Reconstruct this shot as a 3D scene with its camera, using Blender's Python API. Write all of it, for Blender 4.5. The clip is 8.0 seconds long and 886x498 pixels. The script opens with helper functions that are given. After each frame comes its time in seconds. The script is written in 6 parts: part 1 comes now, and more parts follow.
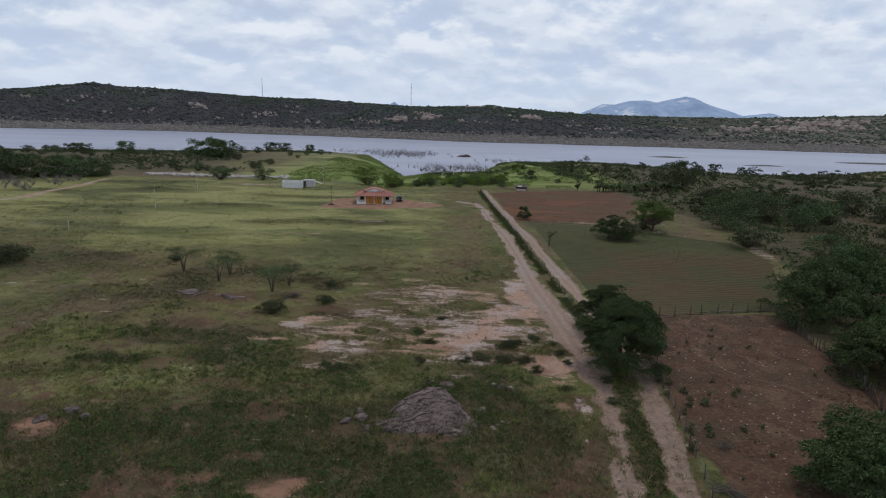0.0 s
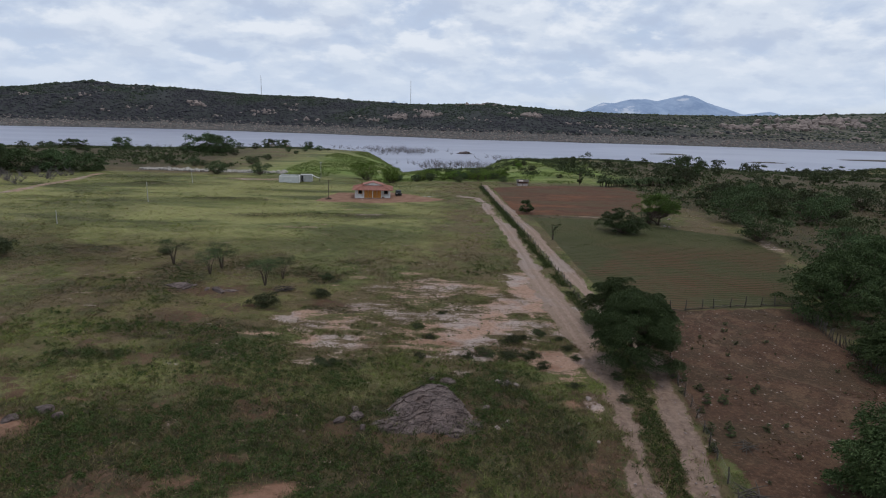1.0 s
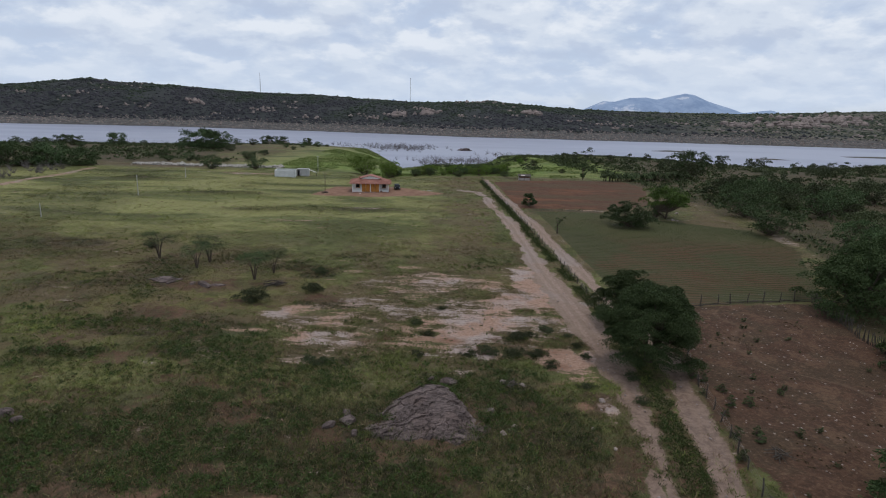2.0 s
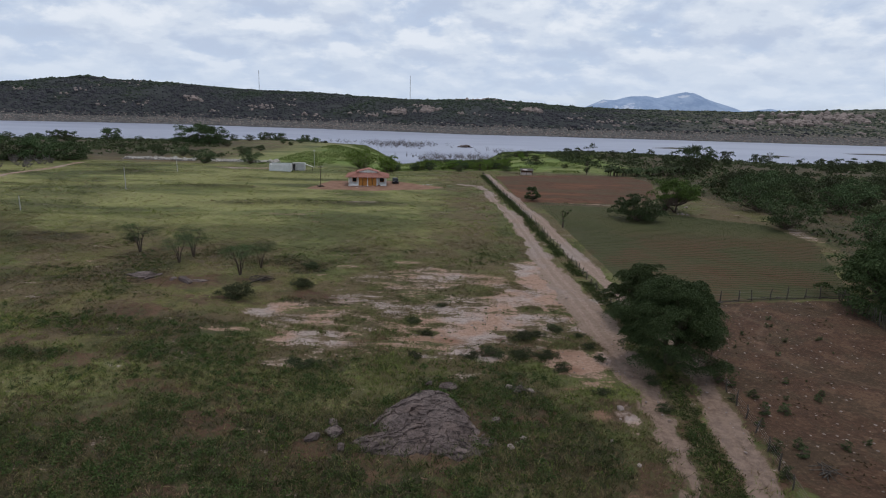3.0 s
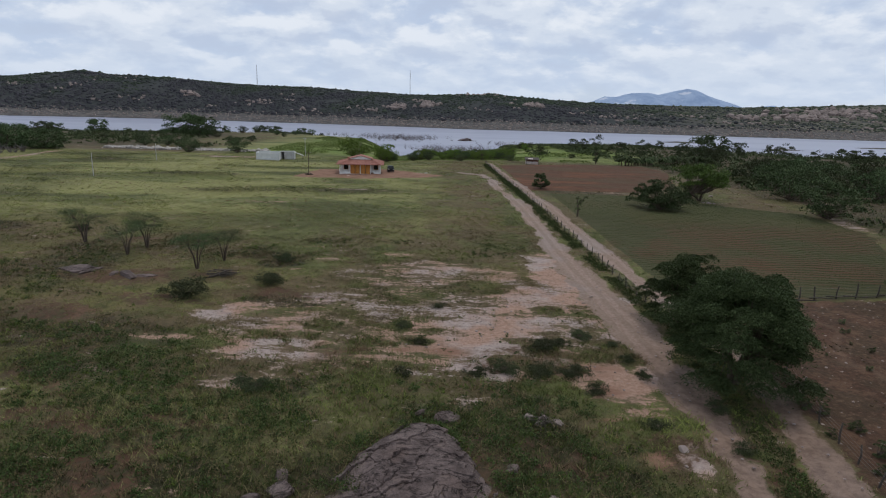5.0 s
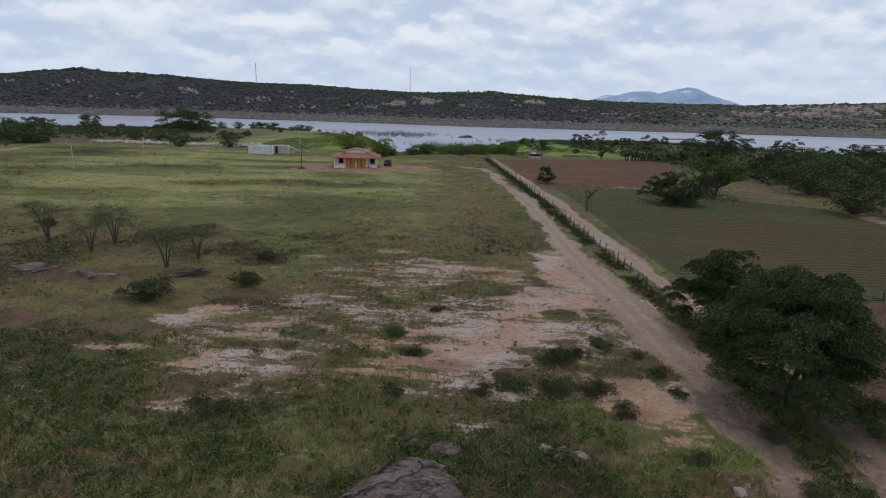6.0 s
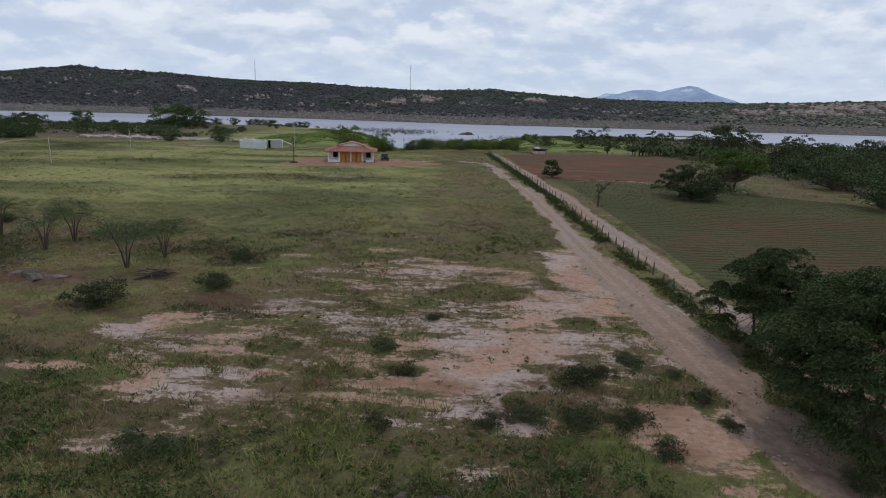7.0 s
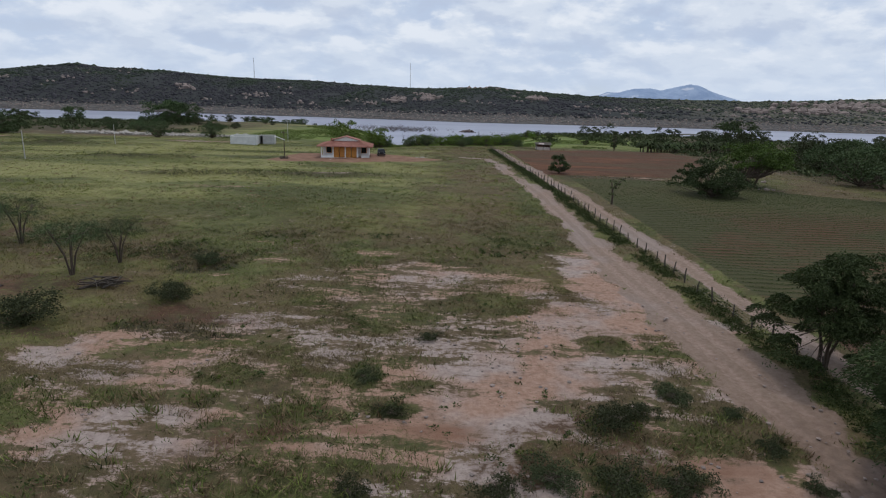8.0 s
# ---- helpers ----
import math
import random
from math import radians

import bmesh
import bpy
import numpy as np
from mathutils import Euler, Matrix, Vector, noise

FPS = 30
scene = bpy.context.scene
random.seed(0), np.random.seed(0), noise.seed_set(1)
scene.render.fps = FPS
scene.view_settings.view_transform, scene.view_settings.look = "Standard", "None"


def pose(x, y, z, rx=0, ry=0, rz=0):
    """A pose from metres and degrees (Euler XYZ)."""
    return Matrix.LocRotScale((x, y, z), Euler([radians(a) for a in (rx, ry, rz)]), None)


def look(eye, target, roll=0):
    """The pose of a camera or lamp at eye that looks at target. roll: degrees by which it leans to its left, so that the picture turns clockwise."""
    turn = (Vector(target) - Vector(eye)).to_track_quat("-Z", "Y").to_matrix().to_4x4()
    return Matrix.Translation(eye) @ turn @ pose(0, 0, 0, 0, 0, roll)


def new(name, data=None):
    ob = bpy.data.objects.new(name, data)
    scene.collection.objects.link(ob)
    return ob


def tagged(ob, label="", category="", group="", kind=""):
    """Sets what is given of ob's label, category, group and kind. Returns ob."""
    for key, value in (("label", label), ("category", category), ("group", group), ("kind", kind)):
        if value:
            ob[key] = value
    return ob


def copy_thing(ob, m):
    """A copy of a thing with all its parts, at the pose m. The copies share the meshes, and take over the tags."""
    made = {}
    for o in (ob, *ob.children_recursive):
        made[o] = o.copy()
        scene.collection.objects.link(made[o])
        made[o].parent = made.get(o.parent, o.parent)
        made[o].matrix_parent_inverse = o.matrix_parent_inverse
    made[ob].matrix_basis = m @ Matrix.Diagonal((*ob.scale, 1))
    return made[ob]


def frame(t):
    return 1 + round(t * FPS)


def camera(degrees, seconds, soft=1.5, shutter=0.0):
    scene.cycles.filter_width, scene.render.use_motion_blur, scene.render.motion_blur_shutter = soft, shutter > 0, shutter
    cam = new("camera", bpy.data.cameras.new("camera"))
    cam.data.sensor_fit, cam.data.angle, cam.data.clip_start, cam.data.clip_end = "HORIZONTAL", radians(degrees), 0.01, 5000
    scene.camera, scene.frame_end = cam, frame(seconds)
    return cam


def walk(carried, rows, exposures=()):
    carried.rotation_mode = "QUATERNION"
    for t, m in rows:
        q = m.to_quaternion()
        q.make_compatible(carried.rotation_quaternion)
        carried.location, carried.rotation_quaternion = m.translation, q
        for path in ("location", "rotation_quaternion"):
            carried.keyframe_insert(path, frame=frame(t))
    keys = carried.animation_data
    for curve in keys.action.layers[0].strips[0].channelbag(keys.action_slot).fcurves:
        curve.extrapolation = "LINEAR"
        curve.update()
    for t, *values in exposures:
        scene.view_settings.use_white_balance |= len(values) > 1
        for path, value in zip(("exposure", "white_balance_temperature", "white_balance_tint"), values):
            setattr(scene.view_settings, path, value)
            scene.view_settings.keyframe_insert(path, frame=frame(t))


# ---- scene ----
cam = camera(74.0, 8.0, soft=1.08)
# seconds, eye, target, roll
PATH = [
    (0, (0.233, 0.000, 25.821), (0.189, 19.512, 21.430), 1.72),
    (0.5, (0.181, 1.517, 24.952), (0.144, 21.025, 20.544), 1.71),
    (1, (0.153, 3.273, 24.041), (0.121, 22.777, 19.616), 1.71),
    (1.5, (0.145, 5.264, 23.111), (0.117, 24.763, 18.668), 1.71),
    (3, (0.220, 12.460, 20.328), (0.195, 31.946, 15.826), 1.70),
    (3.5, (0.271, 15.180, 19.421), (0.244, 34.663, 14.899), 1.70),
    (4, (0.331, 18.013, 18.527), (0.301, 37.491, 13.985), 1.69),
    (4.5, (0.398, 20.931, 17.645), (0.364, 40.404, 13.082), 1.69),
    (6, (0.615, 29.986, 15.092), (0.566, 49.445, 10.469), 1.68),
    (6.5, (0.685, 33.078, 14.296), (0.629, 52.532, 9.654), 1.68),
    (7, (0.750, 36.221, 13.551), (0.688, 55.670, 8.891), 1.68),
    (7.5, (0.809, 39.445, 12.884), (0.739, 58.889, 8.207), 1.67),
    (8, (0.857, 42.799, 12.329), (0.781, 62.237, 7.635), 1.67),
]
walk(cam, [(t, look(eye, target, roll)) for t, eye, target, roll in PATH], [(0.0, 0.0, 6320.0, 10.0), (8.0, 0.0, 6320.0, 10.0)])

# ---- light: broken cloud over the whole sky, a veiled high sun ----
scene.view_settings.exposure = 0.0
SUN_EL, SUN_AZ = 70.0, 25.0
world = bpy.data.worlds.new("cloudy_sky")
scene.world = world
world.use_nodes = True
wt = world.node_tree
wt.nodes.clear()


def nmath(nt, op, a, b=None, c=None, clamp=False):
    n = nt.nodes.new("ShaderNodeMath")
    n.operation = op
    n.use_clamp = clamp
    for i, v in enumerate((a, b, c)):
        if v is None:
            continue
        if isinstance(v, (int, float)):
            n.inputs[i].default_value = v
        else:
            nt.links.new(v, n.inputs[i])
    return n.outputs[0]


def nnoise(nt, vec, scale, detail=4.0, rough=0.55, dist=0.0):
    n = nt.nodes.new("ShaderNodeTexNoise")
    n.inputs["Scale"].default_value = scale
    n.inputs["Detail"].default_value = detail
    n.inputs["Roughness"].default_value = rough
    n.inputs["Distortion"].default_value = dist
    if vec is not None:
        nt.links.new(vec, n.inputs["Vector"])
    return n.outputs["Fac"]


def nstep(nt, v, lo, hi, to0=0.0, to1=1.0):
    n = nt.nodes.new("ShaderNodeMapRange")
    n.interpolation_type = "SMOOTHSTEP"
    nt.links.new(v, n.inputs["Value"])
    n.inputs["From Min"].default_value, n.inputs["From Max"].default_value = lo, hi
    n.inputs["To Min"].default_value, n.inputs["To Max"].default_value = to0, to1
    return n.outputs["Result"]


def nmix(nt, fac, a, b, blend="MIX"):
    n = nt.nodes.new("ShaderNodeMix")
    n.data_type = "RGBA"
    n.blend_type = blend
    for sock, v in ((n.inputs[0], fac), (n.inputs[6], a), (n.inputs[7], b)):
        if isinstance(v, (int, float)):
            sock.default_value = v
        elif isinstance(v, tuple):
            sock.default_value = (*v, 1.0)
        else:
            nt.links.new(v, sock)
    return n.outputs[2]


def build_world():
    tc = wt.nodes.new("ShaderNodeTexCoord")
    sep = wt.nodes.new("ShaderNodeSeparateXYZ")
    wt.links.new(tc.outputs["Generated"], sep.inputs[0])
    up = nmath(wt, "ADD", nmath(wt, "MAXIMUM", sep.outputs["Z"], 0.0), 0.36)
    com = wt.nodes.new("ShaderNodeCombineXYZ")
    wt.links.new(nmath(wt, "DIVIDE", sep.outputs["X"], up), com.inputs[0])
    wt.links.new(nmath(wt, "DIVIDE", sep.outputs["Y"], up), com.inputs[1])
    over = wt.nodes.new("ShaderNodeVectorMath")
    over.operation = "SCALE"
    over.inputs["Scale"].default_value = 0.965
    wt.links.new(com.outputs[0], over.inputs[0])
    big = nnoise(wt, com.outputs[0], 1.5, 3.0, 0.5, 0.2)
    fine = nnoise(wt, com.outputs[0], 4.4, 9.0, 0.55, 0.1)
    above = nnoise(wt, over.outputs[0], 4.4, 9.0, 0.55, 0.1)
    # tops stand in the light, undersides are flat and grey
    lit = nmath(wt, "SUBTRACT", fine, above)
    puff = nmath(wt, "ADD", nmath(wt, "MULTIPLY", big, 0.40), nmath(wt, "MULTIPLY", fine, 0.60))
    cover = nstep(wt, big, 0.30, 0.46, 0.86, 1.0)
    cloud = nmix(wt, nstep(wt, puff, 0.40, 0.56), (0.600, 0.705, 0.885), (0.790, 0.860, 0.965))
    cloud = nmix(wt, nstep(wt, lit, 0.0, 0.16, 0.0, 0.8), cloud, (0.96, 1.0, 1.06))
    cloud = nmix(wt, nstep(wt, lit, -0.14, -0.01, 0.5, 0.0), cloud, (0.575, 0.655, 0.815))
    low = nstep(wt, sep.outputs["Z"], 0.0, 0.14, 0.70, 0.0)
    cloud = nmix(wt, low, cloud, (0.695, 0.795, 0.945))
    sky = wt.nodes.new("ShaderNodeTexSky")
    sky.sky_type = "NISHITA"
    sky.sun_disc = False
    sky.sun_elevation, sky.sun_rotation = radians(SUN_EL), radians(SUN_AZ)
    blue = wt.nodes.new("ShaderNodeBackground")
    wt.links.new(sky.outputs[0], blue.inputs[0])
    blue.inputs[1].default_value = 0.1
    white = wt.nodes.new("ShaderNodeBackground")
    wt.links.new(cloud, white.inputs[0])
    white.inputs[1].default_value = 0.84
    mix = wt.nodes.new("ShaderNodeMixShader")
    out = wt.nodes.new("ShaderNodeOutputWorld")
    wt.links.new(cover, mix.inputs[0])
    wt.links.new(blue.outputs[0], mix.inputs[1])
    wt.links.new(white.outputs[0], mix.inputs[2])
    wt.links.new(mix.outputs[0], out.inputs[0])


build_world()
sun = new("sun", bpy.data.lights.new("sun", "SUN"))
sun.data.energy, sun.data.angle, sun.data.color = 0.95, radians(5), (1.0, 0.93, 0.82)
sun.rotation_euler = Euler((radians(90 - SUN_EL), 0, radians(180 - SUN_AZ)))


# ---- materials ----
def fresh(name, rough=0.9):
    m = bpy.data.materials.new(name)
    m.use_nodes = True
    nt = m.node_tree
    b = nt.nodes["Principled BSDF"]
    b.inputs["Roughness"].default_value = rough
    b.inputs["Specular IOR Level"].default_value = 0.15
    return m, nt, b


def place(nt):
    return nt.nodes.new("ShaderNodeNewGeometry").outputs["Position"]


def bumped(nt, b, height, strength=0.4, dist=0.05):
    n = nt.nodes.new("ShaderNodeBump")
    n.inputs["Strength"].default_value = strength
    n.inputs["Distance"].default_value = dist
    nt.links.new(height, n.inputs["Height"])
    nt.links.new(n.outputs[0], b.inputs["Normal"])


def attribute(nt, name):
    n = nt.nodes.new("ShaderNodeAttribute")
    n.attribute_name = name
    return n.outputs["Fac"]


def ragged(nt, mask, noise_out, spread=0.9, soft=0.12):
    """A mask whose edge is broken up by noise."""
    v = nmath(nt, "ADD", mask, nmath(nt, "MULTIPLY", nmath(nt, "SUBTRACT", noise_out, 0.5), spread))
    return nstep(nt, v, 0.5 - soft, 0.5 + soft)


def grass_tone(nt, p):
    """Colour of the pasture: olive, with fresher and drier stretches; sun and cloud shade are painted in."""
    wide = nnoise(nt, p, 0.035, 3.0, 0.5)
    mid = nnoise(nt, p, 0.21, 5.0, 0.6)
    fine = nnoise(nt, p, 2.4, 5.0, 0.65)
    c = nmix(nt, nstep(nt, mid, 0.36, 0.64), (0.092, 0.112, 0.031), (0.190, 0.208, 0.066))
    c = nmix(nt, nstep(nt, wide, 0.42, 0.62, 0.0, 0.55), c, (0.225, 0.172, 0.066))
    patch = nnoise(nt, p, 0.42, 4.0, 0.6)
    c = nmix(nt, nstep(nt, patch, 0.34, 0.48, 0.7, 0.0), c, (0.072, 0.088, 0.022))
    lush_shaded = ragged(nt, attribute(nt, "lush_shaded"), mid, 0.8, 0.3)
    # dark rank growth; cloud shade over the near slope is put into it
    rank = nmix(nt, nstep(nt, patch, 0.42, 0.58), (0.026, 0.038, 0.013), (0.080, 0.102, 0.029))
    rank = nmix(nt, nstep(nt, nnoise(nt, p, 0.33, 5.0, 0.65), 0.52, 0.62, 0.0, 0.8), rank, (0.088, 0.058, 0.036))
    c = nmix(nt, nmath(nt, "MULTIPLY", lush_shaded, 0.85), c, rank)
    brown = nnoise(nt, p, 0.13, 6.0, 0.7)
    c = nmix(nt, nmath(nt, "MULTIPLY", nstep(nt, brown, 0.43, 0.56, 0.0, 0.74), nmath(nt, "SUBTRACT", 1.0, attribute(nt, "dry_sunlit"))), c, nmix(nt, patch, (0.140, 0.092, 0.056), (0.230, 0.152, 0.092)))
    # pale dry grass, brightened for sunshine on the mid field
    dry_sunlit = ragged(nt, attribute(nt, "dry_sunlit"), mid, 0.9, 0.35)
    c = nmix(nt, nmath(nt, "MULTIPLY", dry_sunlit, 0.62), c, (0.262, 0.285, 0.098))
    # broad bands drawn out along x; the brightest put sunshine into the grass colour
    s = nt.nodes.new("ShaderNodeMapping")
    s.inputs["Scale"].default_value = (0.35, 1.0, 1.0)
    nt.links.new(p, s.inputs["Vector"])
    swathe = nnoise(nt, s.outputs[0], 0.075, 6.0, 0.62, 0.4)
    c = nmix(nt, nmath(nt, "MULTIPLY", nstep(nt, swathe, 0.47, 0.56, 0.0, 0.85), dry_sunlit), c, (0.395, 0.385, 0.145))
    c = nmix(nt, nmath(nt, "MULTIPLY", nstep(nt, swathe, 0.39, 0.48, 0.85, 0.0), dry_sunlit), c, (0.088, 0.108, 0.036))
    # hollows and hummocks of the rough slope: their shade and light painted by noise
    hummock_shade = nnoise(nt, p, 1.15, 5.0, 0.68, 0.5)
    rough = nmath(nt, "MULTIPLY_ADD", lush_shaded, 0.8, 0.12)
    c = nmix(nt, nmath(nt, "MULTIPLY", nstep(nt, hummock_shade, 0.36, 0.49, 0.85, 0.0), rough), c, (0.016, 0.017, 0.008))
    c = nmix(nt, nmath(nt, "MULTIPLY", nstep(nt, hummock_shade, 0.53, 0.66, 0.0, 0.6), rough), c, (0.215, 0.205, 0.078))
    return nmix(nt, nstep(nt, fine, 0.35, 0.68), nmix(nt, nmath(nt, "MULTIPLY_ADD", lush_shaded, 0.26, 0.36), c, (0.022, 0.025, 0.010)), c)


def ground_material():
    m, nt, b = fresh("soil_and_pasture", 0.95)
    p = place(nt)
    n1 = nnoise(nt, p, 0.55, 6.0, 0.65, 0.4)
    n2 = nnoise(nt, p, 3.1, 6.0, 0.7)
    n3 = nnoise(nt, p, 14.0, 4.0, 0.7)
    # soil and thatch under the grass, darkened further as shade between tufts
    c = nmix(nt, nmath(nt, "MULTIPLY_ADD", attribute(nt, "lush_shaded"), 0.34, 0.33), grass_tone(nt, p), (0.048, 0.037, 0.023))
    # bare earth that shows between the tufts everywhere
    soil = nmix(nt, n1, (0.135, 0.082, 0.050), (0.205, 0.145, 0.100))
    c = nmix(nt, nstep(nt, n2, 0.52, 0.66, 0.0, 0.5), c, soil)
    tan = nmix(nt, nstep(nt, n2, 0.3, 0.7), (0.256, 0.151, 0.106), (0.364, 0.240, 0.180))
    grey = nmix(nt, nstep(nt, n2, 0.3, 0.7), (0.260, 0.200, 0.176), (0.385, 0.312, 0.276))
    pale = nmix(nt, nstep(nt, nnoise(nt, p, 0.13, 4.0, 0.6), 0.43, 0.59), tan, grey)
    mess = nmath(nt, "ADD", nmath(nt, "MULTIPLY", n1, 0.5), nmath(nt, "MULTIPLY", n2, 0.5))
    n4 = nnoise(nt, p, 1.7, 5.0, 0.7)
    pale = nmix(nt, nstep(nt, n4, 0.57, 0.68, 0.0, 0.35), pale, (0.125, 0.095, 0.066))
    pale = nmix(nt, nstep(nt, n3, 0.60, 0.72, 0.0, 0.35), pale, (0.40, 0.34, 0.30))
    pale = nmix(nt, nstep(nt, n3, 0.26, 0.38, 0.4, 0.0), pale, (0.10, 0.075, 0.06))
    # wind- and wheel-drawn streaks run along x over the clearing
    drawn = nt.nodes.new("ShaderNodeMapping")
    drawn.inputs["Scale"].default_value = (0.32, 1.0, 1.0)
    nt.links.new(p, drawn.inputs["Vector"])
    lines = nnoise(nt, drawn.outputs[0], 0.8, 9.0, 0.74)
    crumb = nmath(nt, "ADD", nmath(nt, "MULTIPLY", lines, 0.7), nmath(nt, "MULTIPLY", n2, 0.3))
    pale = nmix(nt, nstep(nt, lines, 0.40, 0.50, 0.45, 0.0), pale, (0.150, 0.105, 0.080))
    c = nmix(nt, ragged(nt, attribute(nt, "dirt"), crumb, 3.2, 0.36), c, nmix(nt, n1, (0.130, 0.086, 0.055), (0.195, 0.132, 0.087)))
    c = nmix(nt, ragged(nt, nmath(nt, "SUBTRACT", attribute(nt, "dirt"), 0.03), crumb, 5.0, 0.13), c, pale)
    redsoil = nmix(nt, nstep(nt, n1, 0.3, 0.7), (0.054, 0.029, 0.018), (0.096, 0.052, 0.032))
    redsoil = nmix(nt, nstep(nt, nnoise(nt, p, 0.16, 5.0, 0.65), 0.46, 0.58, 0.0, 0.6), redsoil, (0.062, 0.044, 0.026))
    redsoil = nmix(nt, nstep(nt, nnoise(nt, p, 0.31, 6.0, 0.7), 0.52, 0.62, 0.0, 0.6), redsoil, (0.132, 0.076, 0.047))
    redsoil = nmix(nt, nstep(nt, n2, 0.38, 0.50, 0.6, 0.0), redsoil, (0.040, 0.026, 0.018))
    redsoil = nmix(nt, nstep(nt, n2, 0.54, 0.66, 0.0, 0.55), redsoil, (0.160, 0.100, 0.066))
    redsoil = nmix(nt, nstep(nt, n3, 0.62, 0.72, 0.0, 0.5), redsoil, (0.22, 0.17, 0.14))
    trail = nmath(nt, "ABSOLUTE", nmath(nt, "SUBTRACT", nnoise(nt, p, 0.055, 2.0, 0.4, 0.3), 0.5))
    redsoil = nmix(nt, nstep(nt, trail, 0.0, 0.010, 0.28, 0.0), redsoil, (0.175, 0.115, 0.080))
    c = nmix(nt, ragged(nt, attribute(nt, "red"), mess, 3.4, 0.22), c, redsoil)
    # ploughed strip and sown rows run along x
    sep = nt.nodes.new("ShaderNodeSeparateXYZ")
    nt.links.new(p, sep.inputs[0])
    wob = nmath(nt, "ADD", sep.outputs["Y"], nmath(nt, "MULTIPLY", n1, 0.35))
    furrow = nmath(nt, "ADD", nmath(nt, "MULTIPLY", nmath(nt, "SINE", nmath(nt, "MULTIPLY", wob, 6.2832 / 1.1)), 0.5), 0.5)
    tilled = nmix(nt, nstep(nt, n1, 0.3, 0.7), (0.078, 0.038, 0.022), (0.120, 0.058, 0.033))
    tilled = nmix(nt, nmath(nt, "MULTIPLY", furrow, 0.35), tilled, (0.052, 0.028, 0.017))
    bands = nnoise(nt, drawn.outputs[0], 0.11, 5.0, 0.65)
    tilled = nmix(nt, nstep(nt, bands, 0.42, 0.52, 0.6, 0.0), tilled, (0.080, 0.062, 0.034))
    tilled = nmix(nt, nstep(nt, bands, 0.52, 0.62, 0.0, 0.7), tilled, (0.160, 0.068, 0.034))
    c = nmix(nt, ragged(nt, attribute(nt, "till"), n1, 0.5, 0.15), c, tilled)
    sown = nmix(nt, nstep(nt, n1, 0.3, 0.7), (0.088, 0.050, 0.028), (0.086, 0.060, 0.032))
    wide = nnoise(nt, p, 0.07, 4.0, 0.6)
    sown = nmix(nt, nstep(nt, wide, 0.42, 0.56, 0.75, 0.0), sown, (0.058, 0.064, 0.027))
    sown = nmix(nt, nstep(nt, wide, 0.55, 0.66, 0.0, 0.6), sown, (0.100, 0.052, 0.029))
    head = nmath(nt, "ADD", sep.outputs["Y"], nmath(nt, "MULTIPLY", nmath(nt, "SUBTRACT", wide, 0.5), 30.0))
    sown = nmix(nt, nstep(nt, head, 108.0, 116.0, 0.0, 0.75), sown, (0.074, 0.074, 0.030))
    line = nmath(nt, "SINE", nmath(nt, "MULTIPLY", nmath(nt, "SUBTRACT", sep.outputs["Y"], 83.0 - 0.225), 6.2832 / 0.9))
    line = nmath(nt, "ADD", line, nmath(nt, "MULTIPLY", nmath(nt, "SUBTRACT", n4, 0.5), 0.5))
    sown = nmix(nt, nstep(nt, line, -0.1, 0.8, 0.0, 0.8), sown, (0.040, 0.043, 0.016))
    c = nmix(nt, ragged(nt, attribute(nt, "crop"), n1, 1.2, 0.15), c, sown)
    # road surface
    road = nmix(nt, nstep(nt, n2, 0.3, 0.7), (0.205, 0.132, 0.095), (0.322, 0.230, 0.178))
    road = nmix(nt, nstep(nt, nnoise(nt, p, 0.09, 3.0), 0.42, 0.58, 0.25, 0.9), road, nmix(nt, n2, (0.21, 0.156, 0.130), (0.34, 0.272, 0.240)))
    road = nmix(nt, nstep(nt, n3, 0.60, 0.72, 0.0, 0.35), road, (0.36, 0.29, 0.245))
    road = nmix(nt, nstep(nt, n4, 0.60, 0.70, 0.0, 0.4), road, (0.13, 0.09, 0.068))
    hump = nmath(nt, "SUBTRACT", 1.0, ragged(nt, attribute(nt, "rut"), mess, 0.8, 0.3))
    road = nmix(nt, nmath(nt, "MULTIPLY", hump, 0.28), road, nmix(nt, n4, (0.110, 0.078, 0.050), (0.185, 0.130, 0.095)))
    # near road darker and redder: damp clay, with the mesquite's shade painted in
    road = nmix(nt, nmath(nt, "MULTIPLY", attribute(nt, "clay_shade"), 0.75), road, nmix(nt, nstep(nt, n4, 0.35, 0.65), (0.120, 0.078, 0.056), (0.235, 0.158, 0.118)))
    yard = nmix(nt, nstep(nt, n1, 0.3, 0.7), (0.170, 0.088, 0.057), (0.260, 0.150, 0.102))
    c = nmix(nt, ragged(nt, attribute(nt, "yard"), crumb, 1.5, 0.22), c, yard)
    c = nmix(nt, ragged(nt, attribute(nt, "road"), mess, 1.3, 0.14), c, road)
    # drawdown bank and dry scrubland across the lake
    far1 = nnoise(nt, p, 0.05, 6.0, 0.7)
    hill = nmix(nt, nstep(nt, far1, 0.35, 0.65), (0.030, 0.034, 0.032), (0.046, 0.047, 0.046))
    # paler towards the east: sunlight on that end of the hill, as colour
    hill = nmix(nt, nmath(nt, "MULTIPLY", nstep(nt, sep.outputs["X"], 200.0, 520.0), nstep(nt, far1, 0.40, 0.56)), hill, (0.110, 0.100, 0.074))
    meadow_green = nmix(nt, nstep(nt, n1, 0.35, 0.65), (0.085, 0.130, 0.026), (0.175, 0.225, 0.052))
    c = nmix(nt, nmath(nt, "MULTIPLY", attribute(nt, "fresh"), 0.85), c, meadow_green)
    c = nmix(nt, attribute(nt, "hill"), c, hill)
